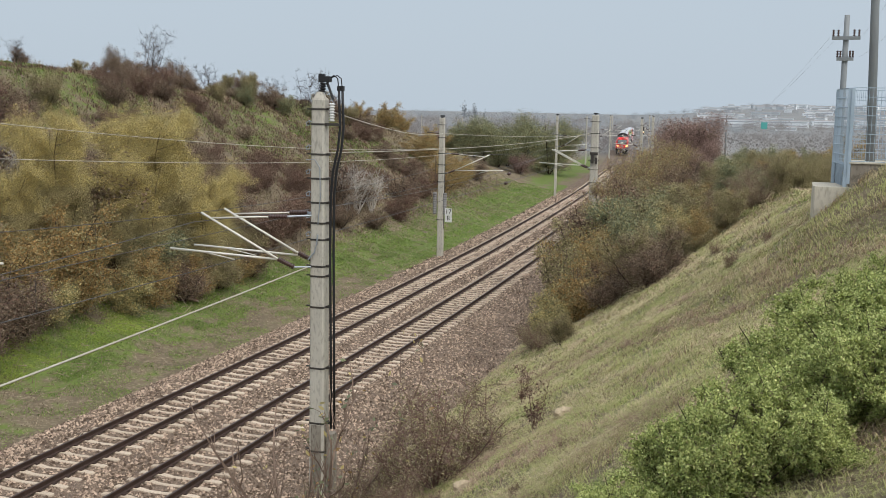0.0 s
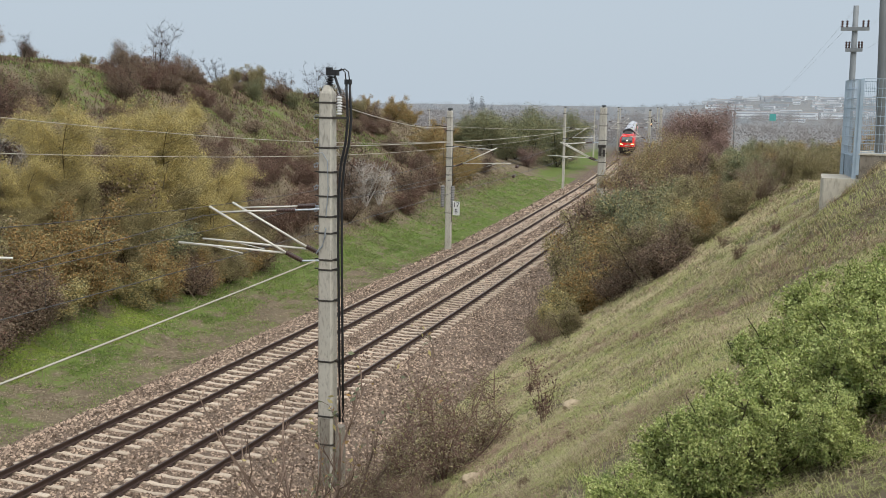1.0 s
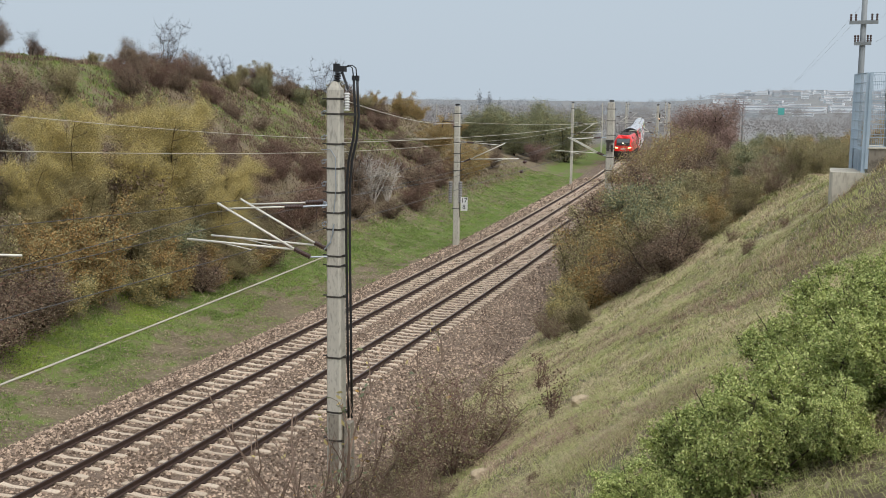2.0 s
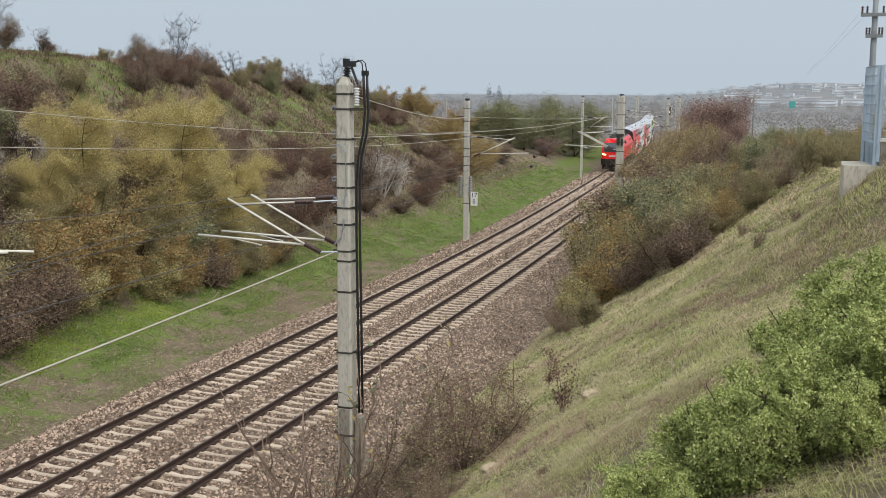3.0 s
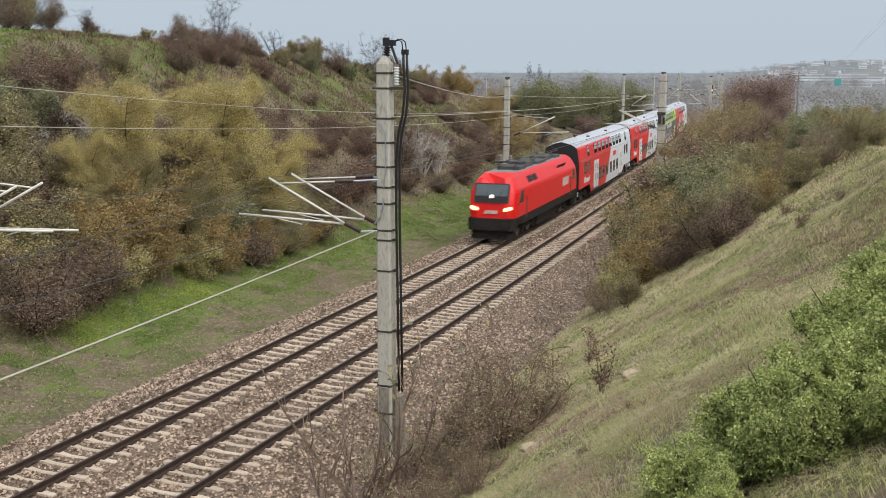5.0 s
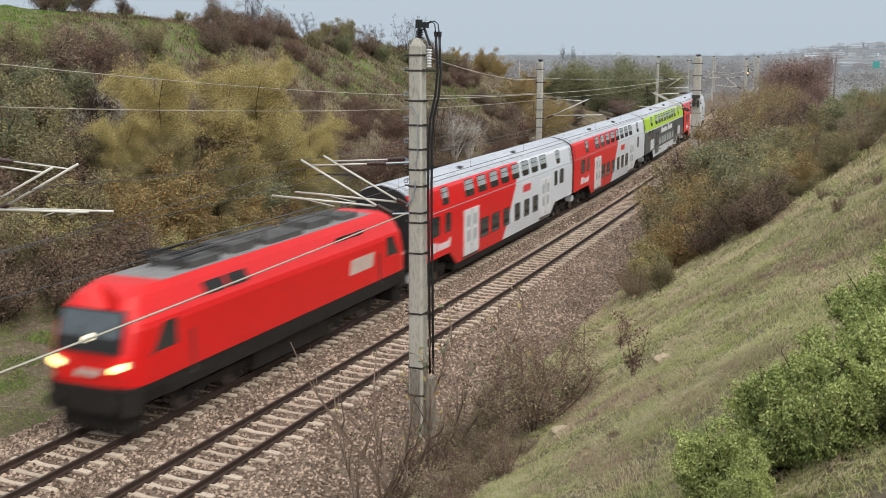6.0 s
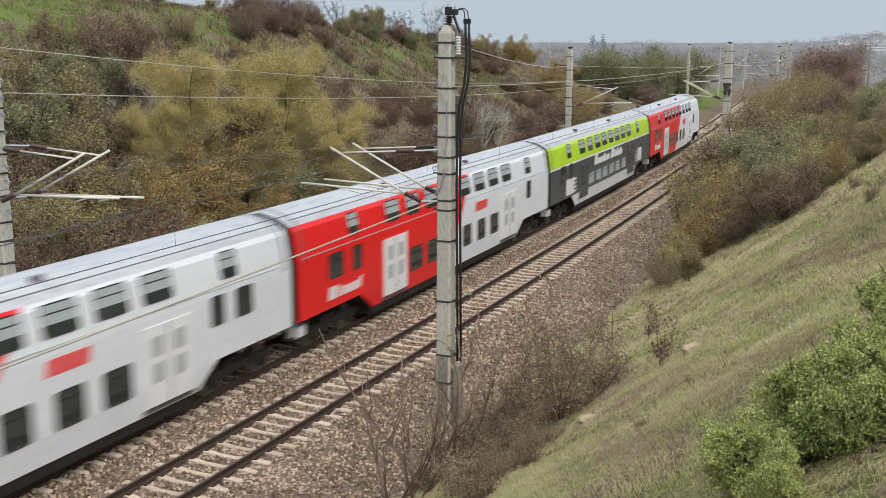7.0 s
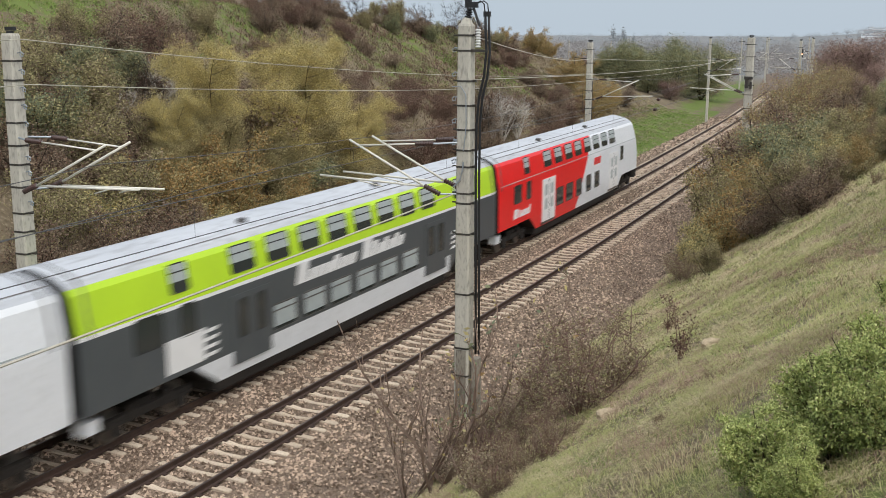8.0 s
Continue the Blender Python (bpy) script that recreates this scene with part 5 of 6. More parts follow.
# far bank, slope
plant_rows([
    ("pale_tree", -37.0, 43.5, 0.9), ("pale_tree", -32.7, 78, 1.2), ("pale_tree", -32.3, 80, 1.0), ("pale_tree", -32.9, 76.5, 0.9), ("bare_tree", -33.2, 75, 1.0), ("bare_tree", -35.5, 40, 0.9), ("pale_tree", -36.0, 38.5, 0.8),
])
plant_rows([
    ("olive_shrub", -38.0, 36.0, 1.1), ("dark_shrub", -38.7, 38.8, 1.1), ("brown_shrub", -41.0, 43.6, 1.2), ("maroon_shrub", -42.5, 47.9, 1.2), ("dark_shrub", -35.4, 33.7, 1.2), ("olive_shrub", -36.5, 37.9, 1.2), ("brown_shrub", -41.0, 39.4, 1.0), ("olive_shrub", -41.7, 42.0, 0.9), ("brown_shrub", -42.0, 50.3, 1.1),
    ("dark_shrub", -38.2, 41.7, 1.1), ("brown_shrub", -33.9, 31.6, 1.2), ("olive_shrub", -34.2, 34.3, 1.1), ("brown_shrub", -34.8, 39.0, 1.2), ("olive_shrub", -43.4, 54.6, 0.8), ("brown_shrub", -44.0, 62.8, 0.9), ("olive_shrub", -36.7, 33.0, 1.1), ("maroon_shrub", -39.3, 45.5, 1.3), ("brown_shrub", -37.2, 35.0, 1.0), ("dark_shrub", -36.0, 31.0, 1.2), ("brown_shrub", -38.0, 33.0, 1.1), ("olive_shrub", -39.6, 36.6, 0.9),
])
for k in range(115):
    y = rp.uniform(50, 112)
    u = rp.uniform(-49, -33)
    if u < -42 and y < 62 or abs(u + 41.5 + 0.12 * (y - 82)) < 3.6 and 70 < y < 106 or -39 < u < -35 and y > 84 and k % 2:
        continue
    plant_rows([(rp.choice(["brown_shrub", "maroon_shrub", "maroon_shrub", "thicket", "thicket", "brown_shrub", "olive_shrub"]), u + float(bend(y)), y, rp.uniform(0.45, 0.9))])
plant_rows([
    ("maroon_shrub", -46.3, 65, 0.8), ("maroon_shrub", -45.7, 68, 0.85), ("brown_shrub", -44.9, 70, 0.7), ("maroon_shrub", -46.0, 71, 0.75), ("maroon_shrub", -44.2, 73, 0.75), ("brown_shrub", -43.3, 75, 0.6), ("maroon_shrub", -45.1, 75, 0.7), ("thicket", -42.2, 77, 1.0),
    ("maroon_shrub", -37.6, 72, 0.8), ("maroon_shrub", -36.9, 75, 0.8), ("maroon_shrub", -35.7, 66, 0.9), ("thicket", -38.2, 79, 1.0), ("brown_shrub", -36.2, 79, 0.7), ("maroon_shrub", -35.3, 72, 0.85), ("maroon_shrub", -34.8, 62, 0.9), ("brown_shrub", -37.4, 63, 0.8),
    ("dark_shrub", -46.8, 86, 0.7), ("dark_shrub", -46.0, 92, 0.7), ("dark_shrub", -45.4, 97, 0.6), ("olive_shrub", -47.3, 82, 0.55),
], 0.82, 0.2)
# the tangle at the foot of the near slope
plant_rows([
    ("olive_shrub", -7.4, 36, 0.42), ("dusty_shrub", -8.4, 37.5, 0.6), ("dusty_shrub", -9.5, 41, 0.8), ("dusty_shrub", -9.0, 39, 0.7), ("orange_shrub", -8.4, 42, 1.1), ("brown_shrub", -6.6, 40, 0.7), ("olive_shrub", -9.7, 47, 1.1), ("orange_shrub", -8.0, 47, 1.15),
    ("olive_shrub", -10.2, 54, 1.3), ("olive_shrub", -7.6, 53, 1.1), ("brown_shrub", -9.6, 60, 1.7), ("olive_shrub", -7.0, 59, 1.15), ("orange_shrub", -11.2, 62, 1.4), ("brown_shrub", -9.2, 68, 1.7), ("orange_shrub", -4.0, 46, 0.6),
    ("olive_shrub", -5.3, 49, 0.8), ("brown_shrub", -3.3, 51, 0.5), ("orange_shrub", -9.2, 51, 1.3), ("brown_shrub", -7.0, 44, 0.7), ("maroon_shrub", -5.8, 43, 0.6), ("olive_shrub", -5.2, 54, 0.9), ("orange_shrub", -5.1, 60, 0.9),
    ("twig_tree", -10.3, 65, 1.7), ("twig_tree", -11.0, 70, 1.6), ("twig_tree", -8.8, 58, 1.3), ("olive_shrub", -10.4, 74, 1.3), ("brown_shrub", -8.0, 78, 1.5), ("orange_shrub", -11.0, 82, 1.5), ("brown_shrub", -9.6, 90, 1.5), ("olive_shrub", -11.2, 96, 1.2),
])
plant_rows([
    ("tall_scrub", -11.1, 57.0, 0.72), ("tall_scrub", -10.5, 61.5, 0.90), ("tall_scrub", -11.4, 64.5, 0.95), ("tall_scrub", -11.2, 69.0, 1.12), ("tall_scrub", -10.2, 72.0, 1.22), ("tall_scrub", -11.6, 75.5, 1.22),
    ("tall_scrub", -10.4, 78.5, 1.32), ("tall_scrub", -11.8, 84.0, 1.2), ("tall_scrub", -10.6, 86.0, 1.3), ("tall_scrub", -9.4, 82.0, 1.0), ("tall_scrub", -12.0, 92.0, 1.15), ("tall_scrub", -10.8, 97.0, 1.2), ("tall_scrub", -9.2, 91.0, 0.95),
])
# near slope, shoulder
plant_rows([
    ("yellow_shrub", -8.8, 40.4, 0.75), ("yellow_shrub", -8.3, 43.6, 0.9), ("yellow_shrub", -3.5, 40.2, 0.6), ("yellow_shrub", -4.2, 44.0, 0.75), ("yellow_shrub", -9.6, 44.6, 0.8), ("dark_shrub", -6.1, 45.6, 1.0), ("dark_shrub", -6.6, 50.0, 1.15), ("dark_shrub", -4.9, 41.8, 0.7), ("dark_shrub", -1.8, 45.8, 0.55), ("dark_shrub", -0.3, 50.0, 0.55), ("dark_shrub", -7.8, 56.0, 1.4), ("yellow_shrub", -2.4, 48.0, 0.6), ("dark_shrub", 0.9, 57.0, 0.6), ("dark_shrub", -3.0, 57.0, 0.8),
    ("olive_shrub", -4.0, 39.0, 0.60), ("orange_shrub", -3.1, 39.4, 0.55), ("olive_shrub", -2.2, 40.0, 0.50), ("dusty_shrub", -1.4, 41.0, 0.85), ("olive_shrub", -0.5, 41.0, 0.50), ("olive_shrub", 0.2, 42.0, 0.42), ("brown_shrub", -4.6, 37.4, 0.8), ("orange_shrub", -2.7, 42.5, 0.6),
    ("olive_shrub", -5.4, 40.0, 0.8), ("dusty_shrub", -1.7, 44.0, 0.9), ("olive_shrub", -0.2, 46.0, 0.5), ("brown_shrub", -1.0, 49.5, 0.55), ("olive_shrub", 0.9, 44.5, 0.45), ("orange_shrub", -0.6, 53.5, 0.6), ("olive_shrub", 1.2, 52.0, 0.5),
    ("olive_shrub", -2.6, 60, 0.6), ("olive_shrub", -3.8, 66, 0.7), ("olive_shrub", -1.8, 69, 0.55), ("olive_shrub", -0.5, 75, 0.65), ("olive_shrub", 0.4, 61, 0.45), ("orange_shrub", 1.8, 56, 0.9), ("olive_shrub", -5.4, 75, 0.8), ("brown_shrub", -4.6, 70, 0.6),
    ("dusty_shrub", -2.2, 53, 0.8), ("olive_shrub", -1.2, 57, 0.45), ("olive_shrub", -2.8, 80, 0.7), ("brown_shrub", 0.8, 68, 0.6), ("orange_shrub", 2.4, 64, 0.7), ("olive_shrub", -6.4, 66, 0.8), ("dusty_shrub", -1.8, 47, 0.6), ("olive_shrub", 1.4, 47, 0.35),
    ("purple_tree", -13.9, 140, 1.38), ("purple_tree", -12.4, 146, 1.25), ("purple_tree", -14.8, 150, 1.15), ("purple_tree", -11.2, 134, 0.8), ("far_tree", -4.7, 120, 0.55), ("far_tree", -1.9, 125, 0.6), ("far_tree", -7.3, 115, 0.35), ("purple_tree", 1.0, 140, 0.7), ("far_tree", 4.0, 132, 0.6),
])
# beyond the far bank
plant_rows([
    ("far_tree", -46.0, 150, 0.85), ("far_tree", -45.2, 158, 1.0), ("far_tree", -39.6, 160, 1.3), ("far_tree", -37.4, 168, 1.3), ("far_tree", -43.5, 165, 0.8), ("far_tree", -48.5, 150, 0.45), ("far_tree", -40.8, 175, 0.95), ("purple_tree", -51.1, 150, 0.4),
    ("far_tree", -41.5, 152, 0.7), ("far_tree", -43.0, 172, 0.9), ("purple_tree", -40.0, 185, 0.9), ("far_tree", -47.5, 166, 0.8), ("purple_tree", -38.2, 152, 0.5), ("far_tree", -44.5, 180, 0.9), ("purple_tree", -50.5, 170, 0.7), ("purple_tree", -42.0, 196, 0.9), ("far_tree", -55.0, 175, 0.6),
])
# beside the near mast and along the ballast
plant_rows([
    ("dusty_shrub", -6.6, 20.0, 1.15), ("dusty_shrub", -6.5, 21.5, 1.05), ("dusty_shrub", -7.4, 20.8, 1.1), ("dusty_shrub", -7.7, 21.8, 0.8),
    ("red_weed", -7.4, 18.0, 0.94), ("red_weed", -6.7, 17.0, 0.86), ("red_weed", -8.3, 19.2, 1.01), ("red_weed", -8.8, 20.6, 1.01), ("red_weed", -8.6, 22.4, 0.86), ("red_weed", -9.2, 23.6, 0.72), ("red_weed", -6.0, 16.5, 0.65), ("red_weed", -7.2, 19.4, 0.86), ("red_weed", -8.9, 25.0, 0.72),
    ("red_weed", -9.8, 26.0, 0.58), ("red_weed", -6.8, 18.6, 0.79), ("red_weed", -8.2, 24.2, 0.72), ("red_weed", -6.4, 15.4, 0.72), 
    ("twig_tree", -4.6, 20.0, 0.5), ("twig_tree", -6.2, 25.5, 0.4), ("fg_shrub", -9.6, 20.1, 1.4), ("fg_shrub", -9.9, 19.9, 1.2), ("fg_shrub", -10.9, 20.5, 1.15),
    ("red_weed", -3.6, 14.6, 0.35), ("red_weed", -3.2, 16.0, 0.3), ("red_weed", -1.4, 27.0, 0.6), ("red_weed", -0.6, 29.0, 0.5), ("red_weed", -2.2, 33.0, 0.6),
], 0.85)
# brown weeds and thicket between the shrub and the slope
for k in range(32):
    y = rp.uniform(15.0, 25.0)
    x = -5.1 - 0.45 * (y - 15.0) - rp.uniform(0.0, 2.3)
    plant_rows([(rp.choice(["red_weed", "red_weed", "red_weed", "thicket", "dusty_shrub"]), x, y, rp.uniform(0.45, 0.8))], 0.8)
# green bushes in front
plant_rows([
    ("green_bush", -0.45, 11.2, 0.46), ("green_bush", -0.05, 12.1, 0.50), ("green_bush", 0.40, 13.1, 0.46), ("green_bush", 0.85, 14.1, 0.40), ("green_bush", -0.85, 10.2, 0.40), ("green_bush", 0.25, 10.8, 0.42), ("green_bush", -0.20, 9.8, 0.40), ("green_bush", 0.70, 11.7, 0.44),
    ("green_bush", 1.15, 12.3, 0.44), ("green_bush", -1.25, 9.7, 0.36), ("green_bush", 0.95, 10.4, 0.38), ("green_bush", 1.45, 11.3, 0.42), ("green_bush", 1.6, 13.4, 0.46), ("green_bush", -0.6, 10.0, 0.46), ("green_bush", 0.6, 10.9, 0.46), ("green_bush", 0.1, 10.4, 0.44), ("green_bush", -1.45, 10.2, 0.34), ("green_bush", -0.75, 11.3, 0.36), ("green_bush", -1.0, 9.1, 0.28), ("green_bush", 0.4, 9.6, 0.30),
], 1.0, 0.05)


# ---------------------------------------------------------------- grass and litter
def blades(name, label, regions, mat, seed, comb=0):
    """Single bent blades: rows of u0, u1, y0, y1, count, length, width, bareness; comb lays them over in drifts."""
    r = np.random.RandomState(seed)
    out = []
    for u0, u1, y0, y1, n, ln, wd, patch in regions:
        u, y = r.uniform(u0, u1, n), r.uniform(y0, y1, n)
        if comb:
            q = r.randint(0, max(n // 60, 1), n)
            cu, cy = r.uniform(u0, u1, n // 60 + 1), r.uniform(y0, y1, n // 60 + 1)
            tuft = r.uniform(size=n) < 0.6
            u = np.where(tuft, cu[q] + r.normal(size=n) * 0.11, u)
            y = np.where(tuft, cy[q] + r.normal(size=n) * 0.15, y)
        keep = soft_noise(u, y, 2.2, seed + 40) + 0.8 * soft_noise(u, y, 0.7, seed + 50) + 0.35 * r.normal(size=n) > patch
        u, y = u[keep], y[keep]
        out.append(np.stack([u + bend(y), y, np.full(len(u), ln), np.full(len(u), wd)], 1))
    p = np.concatenate(out)
    n = len(p)
    x, y = p[:, 0], p[:, 1]
    z = ground(x, y) - 0.02
    a = comb * (2.6 * soft_noise(x, y, 1.7, seed + 60) + 3.6) + r.normal(size=n) * (0.8 if comb else 9.0)
    ln, wd = p[:, 2] * r.uniform(0.45, 1.3, n), p[:, 3] * r.uniform(0.6, 1.4, n)
    lean = r.uniform(0.3, 1.05, n) + 0.25 * comb
    d = np.stack([np.cos(a), np.sin(a), np.zeros(n)], 1)
    side = np.stack([-np.sin(a), np.cos(a), np.zeros(n)], 1)
    b = np.stack([x, y, z], 1)
    w = wd[:, None]
    mid = b + np.stack([np.zeros(n), np.zeros(n), ln * 0.42], 1) + d * (ln * lean * 0.35)[:, None]
    tip = b + np.stack([np.zeros(n), np.zeros(n), ln * (0.85 - 0.62 * lean)], 1) + d * (ln * lean * 1.1)[:, None]
    v = np.stack([b - side * w, b + side * w, mid + side * w * 0.7, mid - side * w * 0.7, tip], 1)
    f = (np.arange(n)[:, None, None] * 5 + np.array([[0, 1, 2], [0, 2, 3], [3, 2, 4]])[None]).reshape(-1, 3)
    tagged(new(name, fast_mesh(name, v.reshape(-1, 3), f, [mat])), label, "grass", kind="stuff")


blades("dry_grass", "dry straw-coloured grass on the near slope", [(-10.6, 3.5, 9, 16, 70000, 0.19, 0.0036, -0.1), (-10.6, 3.5, 16, 30, 80000, 0.22, 0.006, -0.1), (-10.6, 4, 30, 55, 60000, 0.27, 0.011, -0.3), (-10, 6, 55, 100, 20000, 0.36, 0.022, -0.3)], "grass_straw", 1, 1)
blades("olive_grass", "olive-green grass on the near slope", [(-10.4, 3.5, 8.4, 16, 110000, 0.15, 0.0036, -0.9), (-10.6, 3.5, 16, 30, 120000, 0.17, 0.006, -0.8), (-10.6, 4, 30, 55, 60000, 0.22, 0.012, -0.6), (-10, 6, 55, 100, 20000, 0.34, 0.025, -0.5)], "grass_olive", 2, 1)
blades("brown_grass", "brown dead weeds on the near slope", [(-10.4, 3.5, 7, 16, 80000, 0.22, 0.0030, 0.45), (-10.6, 3.5, 16, 30, 80000, 0.25, 0.005, 0.45), (-10.6, 4, 30, 60, 40000, 0.28, 0.010, 0.4)], "weed_brown", 7, 1)
blades("slope_turf", "patches of short green grass on the near slope", [(-10.4, 3.5, 9, 16, 50000, 0.14, 0.0034, 0.45), (-10.4, 3.5, 16, 45, 70000, 0.17, 0.006, 0.45)], "grass_green", 23, 1)
blades("green_grass", "short green grass beside the far track", [(-29.6, -25.4, 20, 45, 90000, 0.15, 0.011, 0.22), (-25.9, -23.0, 20, 80, 80000, 0.12, 0.011, 0.12), (-29.5, -25.2, 45, 80, 70000, 0.16, 0.012, -0.3), (-30.5, -24.3, 80, 140, 26000, 0.2, 0.03, -0.6), (-11.2, -8.6, 27, 50, 7000, 0.14, 0.01, -0.1), (-53, -41, 40, 68, 60000, 0.17, 0.022, -0.25), (-46.5, -37, 70, 108, 40000, 0.18, 0.024, -0.05), (-24.4, -22.7, 62, 140, 14000, 0.16, 0.02, -0.4), (-41, -34, 86, 112, 9000, 0.35, 0.03, 0.1)], "grass_green", 3)
blades("lime_grass", "bright yellow-green grass at the foot of the bank", [(-30.4, -26.6, 31, 42, 60000, 0.14, 0.011, 0.1), (-29.5, -25.0, 42, 62, 20000, 0.12, 0.011, 0.55)], "grass_lime", 33)
blades("bank_grass", "rank olive and brown grass on the far bank", [(-48, -28.5, 26, 70, 40000, 0.28, 0.014, -0.2), (-48, -28.5, 70, 140, 34000, 0.3, 0.026, -0.2), (-60, -46, 40, 135, 16000, 0.22, 0.03, -0.3)], "olive_leaf", 4)
blades("bank_straw", "dry stalks on the far bank", [(-48, -26.5, 26, 70, 24000, 0.28, 0.010, 0.0), (-48, -27, 70, 140, 20000, 0.3, 0.02, 0.0), (-29.5, -23.0, 18, 70, 46000, 0.13, 0.011, 0.3), (-31, -23.2, 66, 140, 34000, 0.2, 0.02, 0.1)], "dusty_leaf", 5)
blades("bank_brown", "brown dead weeds on the far bank", [(-42, -29, 30, 66, 46000, 0.4, 0.012, -0.2), (-48, -29, 66, 130, 48000, 0.42, 0.024, -0.2)], "brown_leaf", 6)
blades("crest_weeds", "thin dead stalks along the crest of the far bank", [(-53, -46, 54, 112, 2600, 0.85, 0.010, -0.2)], "brown_leaf", 9)
blades("bank_red", "red-brown dead bramble on the far bank", [(-49, -31, 52, 110, 50000, 0.55, 0.02, 0.15)], "maroon_leaf", 8)


def litter():
    """Fallen sticks and pale leaves beside the track."""
    r = np.random.RandomState(9)
    n = 420
    y = r.uniform(22, 62, n)
    u = r.uniform(-29, -24.2, n)
    x = u + bend(y)
    c = np.stack([x, y, ground(x, y) + 0.04], 1)
    d = r.normal(size=(n, 3)) * np.array([1, 1, 0.25])
    d /= np.linalg.norm(d, axis=1, keepdims=True)
    ln = r.uniform(0.06, 0.35, n)[:, None]
    v, f = prisms(c - d * ln, c + d * ln, np.full(n, 0.014), np.full(n, 0.008))
    k = 34
    yy = r.uniform(24, 56, k)
    xx = r.uniform(-29.6, -25.0, k) + bend(yy)
    b = np.stack([xx, yy, ground(xx, yy)], 1)
    top = b + np.stack([r.normal(size=k) * 0.18, r.normal(size=k) * 0.18, r.uniform(0.2, 0.62, k)], 1)
    v2, f2 = prisms(b, top, np.full(k, 0.013), np.full(k, 0.010))
    f2 = f2 + len(v)
    v, f = np.concatenate([v, v2]), np.concatenate([f, f2])
    tagged(new("fallen_sticks", fast_mesh("fallen_sticks", v, f, ["log"])), "pale fallen sticks in the grass", "sticks", kind="stuff")


litter()


def fallen_leaves():
    """Single dead leaves on the verge and the slope."""
    r = np.random.RandomState(19)
    out = []
    for u0, u1, y0, y1, n in ((-30, -23.6, 20, 75, 9000), (-11.0, 3, 9, 40, 4000), (-12.0, -9.5, 14, 45, 2500)):
        y = r.uniform(y0, y1, n)
        x = r.uniform(u0, u1, n) + bend(y)
        out.append(np.stack([x, y, np.maximum(ground(x, y), -0.62) + 0.03], 1))
    v, f = leaf_quads(np.concatenate(out), 0.045, r, 0)
    tagged(new("fallen_leaves", fast_mesh("fallen_leaves", v, f, ["dusty_leaf"])), "pale fallen leaves in the grass", "leaves", kind="stuff")


fallen_leaves()
g = Geo()
p = on_ground(-28.6, 46.3, -0.10)
g.tube([p + Vector((-0.75, 0.25, 0.02)), p + Vector((-0.2, 0.1, 0.08)), p + Vector((0.3, -0.1, 0.05)), p + Vector((0.8, -0.2, 0.0))], [0.05, 0.11, 0.10, 0.04], 8)
g.tube([p + Vector((-0.2, 0.1, 0.1)), p + Vector((-0.5, -0.2, 0.22))], [0.05, 0.02], 6)
tagged(new("fallen_log", g.mesh("fallen_log", ["log"], True)), "bleached fallen log lying in the grass", "log")


def rock(x, y, s, label):
    bm = bmesh.new()
    bmesh.ops.create_icosphere(bm, subdivisions=3, radius=1)
    for v in bm.verts:
        v.co *= 1 + 0.22 * noise.noise(v.co * 1.6) + 0.10 * noise.noise(v.co * 4)
        v.co.z *= 0.7
    me = bpy.data.meshes.new("rock")
    bm.to_mesh(me)
    bm.free()
    me.materials.append(M["rock"])
    ob = new("rock", me)
    ob.matrix_basis = Matrix.LocRotScale(on_ground(x, y, -0.05), None, (s, s * 0.8, s))
    tagged(ob, label, "rock")


rock(-5.35, 17.9, 0.22, "pale rounded rock half sunk in the grass")
rock(-3.9, 19.6, 0.22, "pale flat rock showing through the dry grass")


# ---------------------------------------------------------------- fenced post on the near shoulder
def retaining_block():
    t = thing("concrete_block", "pale stained concrete footing on the slope under a wire fence", "concrete block")
    g = Geo()
    g.box((1.55, 26.3, 7.90), (2.36, 1.7, 1.8), chamfer=0.05)
    part("block", g.mesh("block", ["concrete"]), t)
    g = Geo()
    g.box((2.10, 26.3, 9.06), (1.95, 1.5, 0.54), chamfer=0.02)
    part("plinth", g.mesh("plinth", ["stained"]), t, "grey concrete plinth")
    g = Geo()
    g.box((2.10, 26.3, 9.345), (2.0, 1.56, 0.03), chamfer=0.02)
    part("ledge", g.mesh("ledge", ["concrete"]), t, "pale ledge on the plinth")
    for k in range(5):
        g = Geo()
        q = k / 4
        g.box((1.06 - 0.16 * q, 25.62 + 1.45 * q, 9.06), (0.05, 0.07, 0.56))
        part("bar", g.mesh("bar", ["bluesteel"]), t, "blue-grey upright bar")


def fence_panel(a, b, z0, z1):
    a, b = Vector(a), Vector(b)
    t = thing("mesh_fence", "blue-grey welded mesh fence panel on posts", "fence", group="fence panels")
    for q in (a, b):
        g = Geo()
        g.box((q.x, q.y, (z0 - 0.5 + z1) / 2), (0.07, 0.07, z1 - z0 + 0.5))
        part("post", g.mesh("post", ["bluesteel"]), t)
    n = int((b - a).length / 0.08)
    for k in range(n + 1):
        q = a.lerp(b, k / n)
        g = Geo()
        g.box((q.x, q.y, (z0 + z1) / 2), (0.008, 0.008, z1 - z0))
        part("wire_bar", g.mesh("wire_bar", ["bluesteel"]), t)
    d = b - a
    turn = Matrix.Rotation(math.atan2(d.y, d.x), 3, "Z")
    m = int((z1 - z0) / 0.2)
    for k in range(m + 1):
        g = Geo()
        c = (a + b) / 2
        g.box((c.x, c.y, z0 + (z1 - z0) * k / m), (d.length, 0.022, 0.014), turn=turn)
        part("cross_bar", g.mesh("cross_bar", ["bluesteel"]), t)


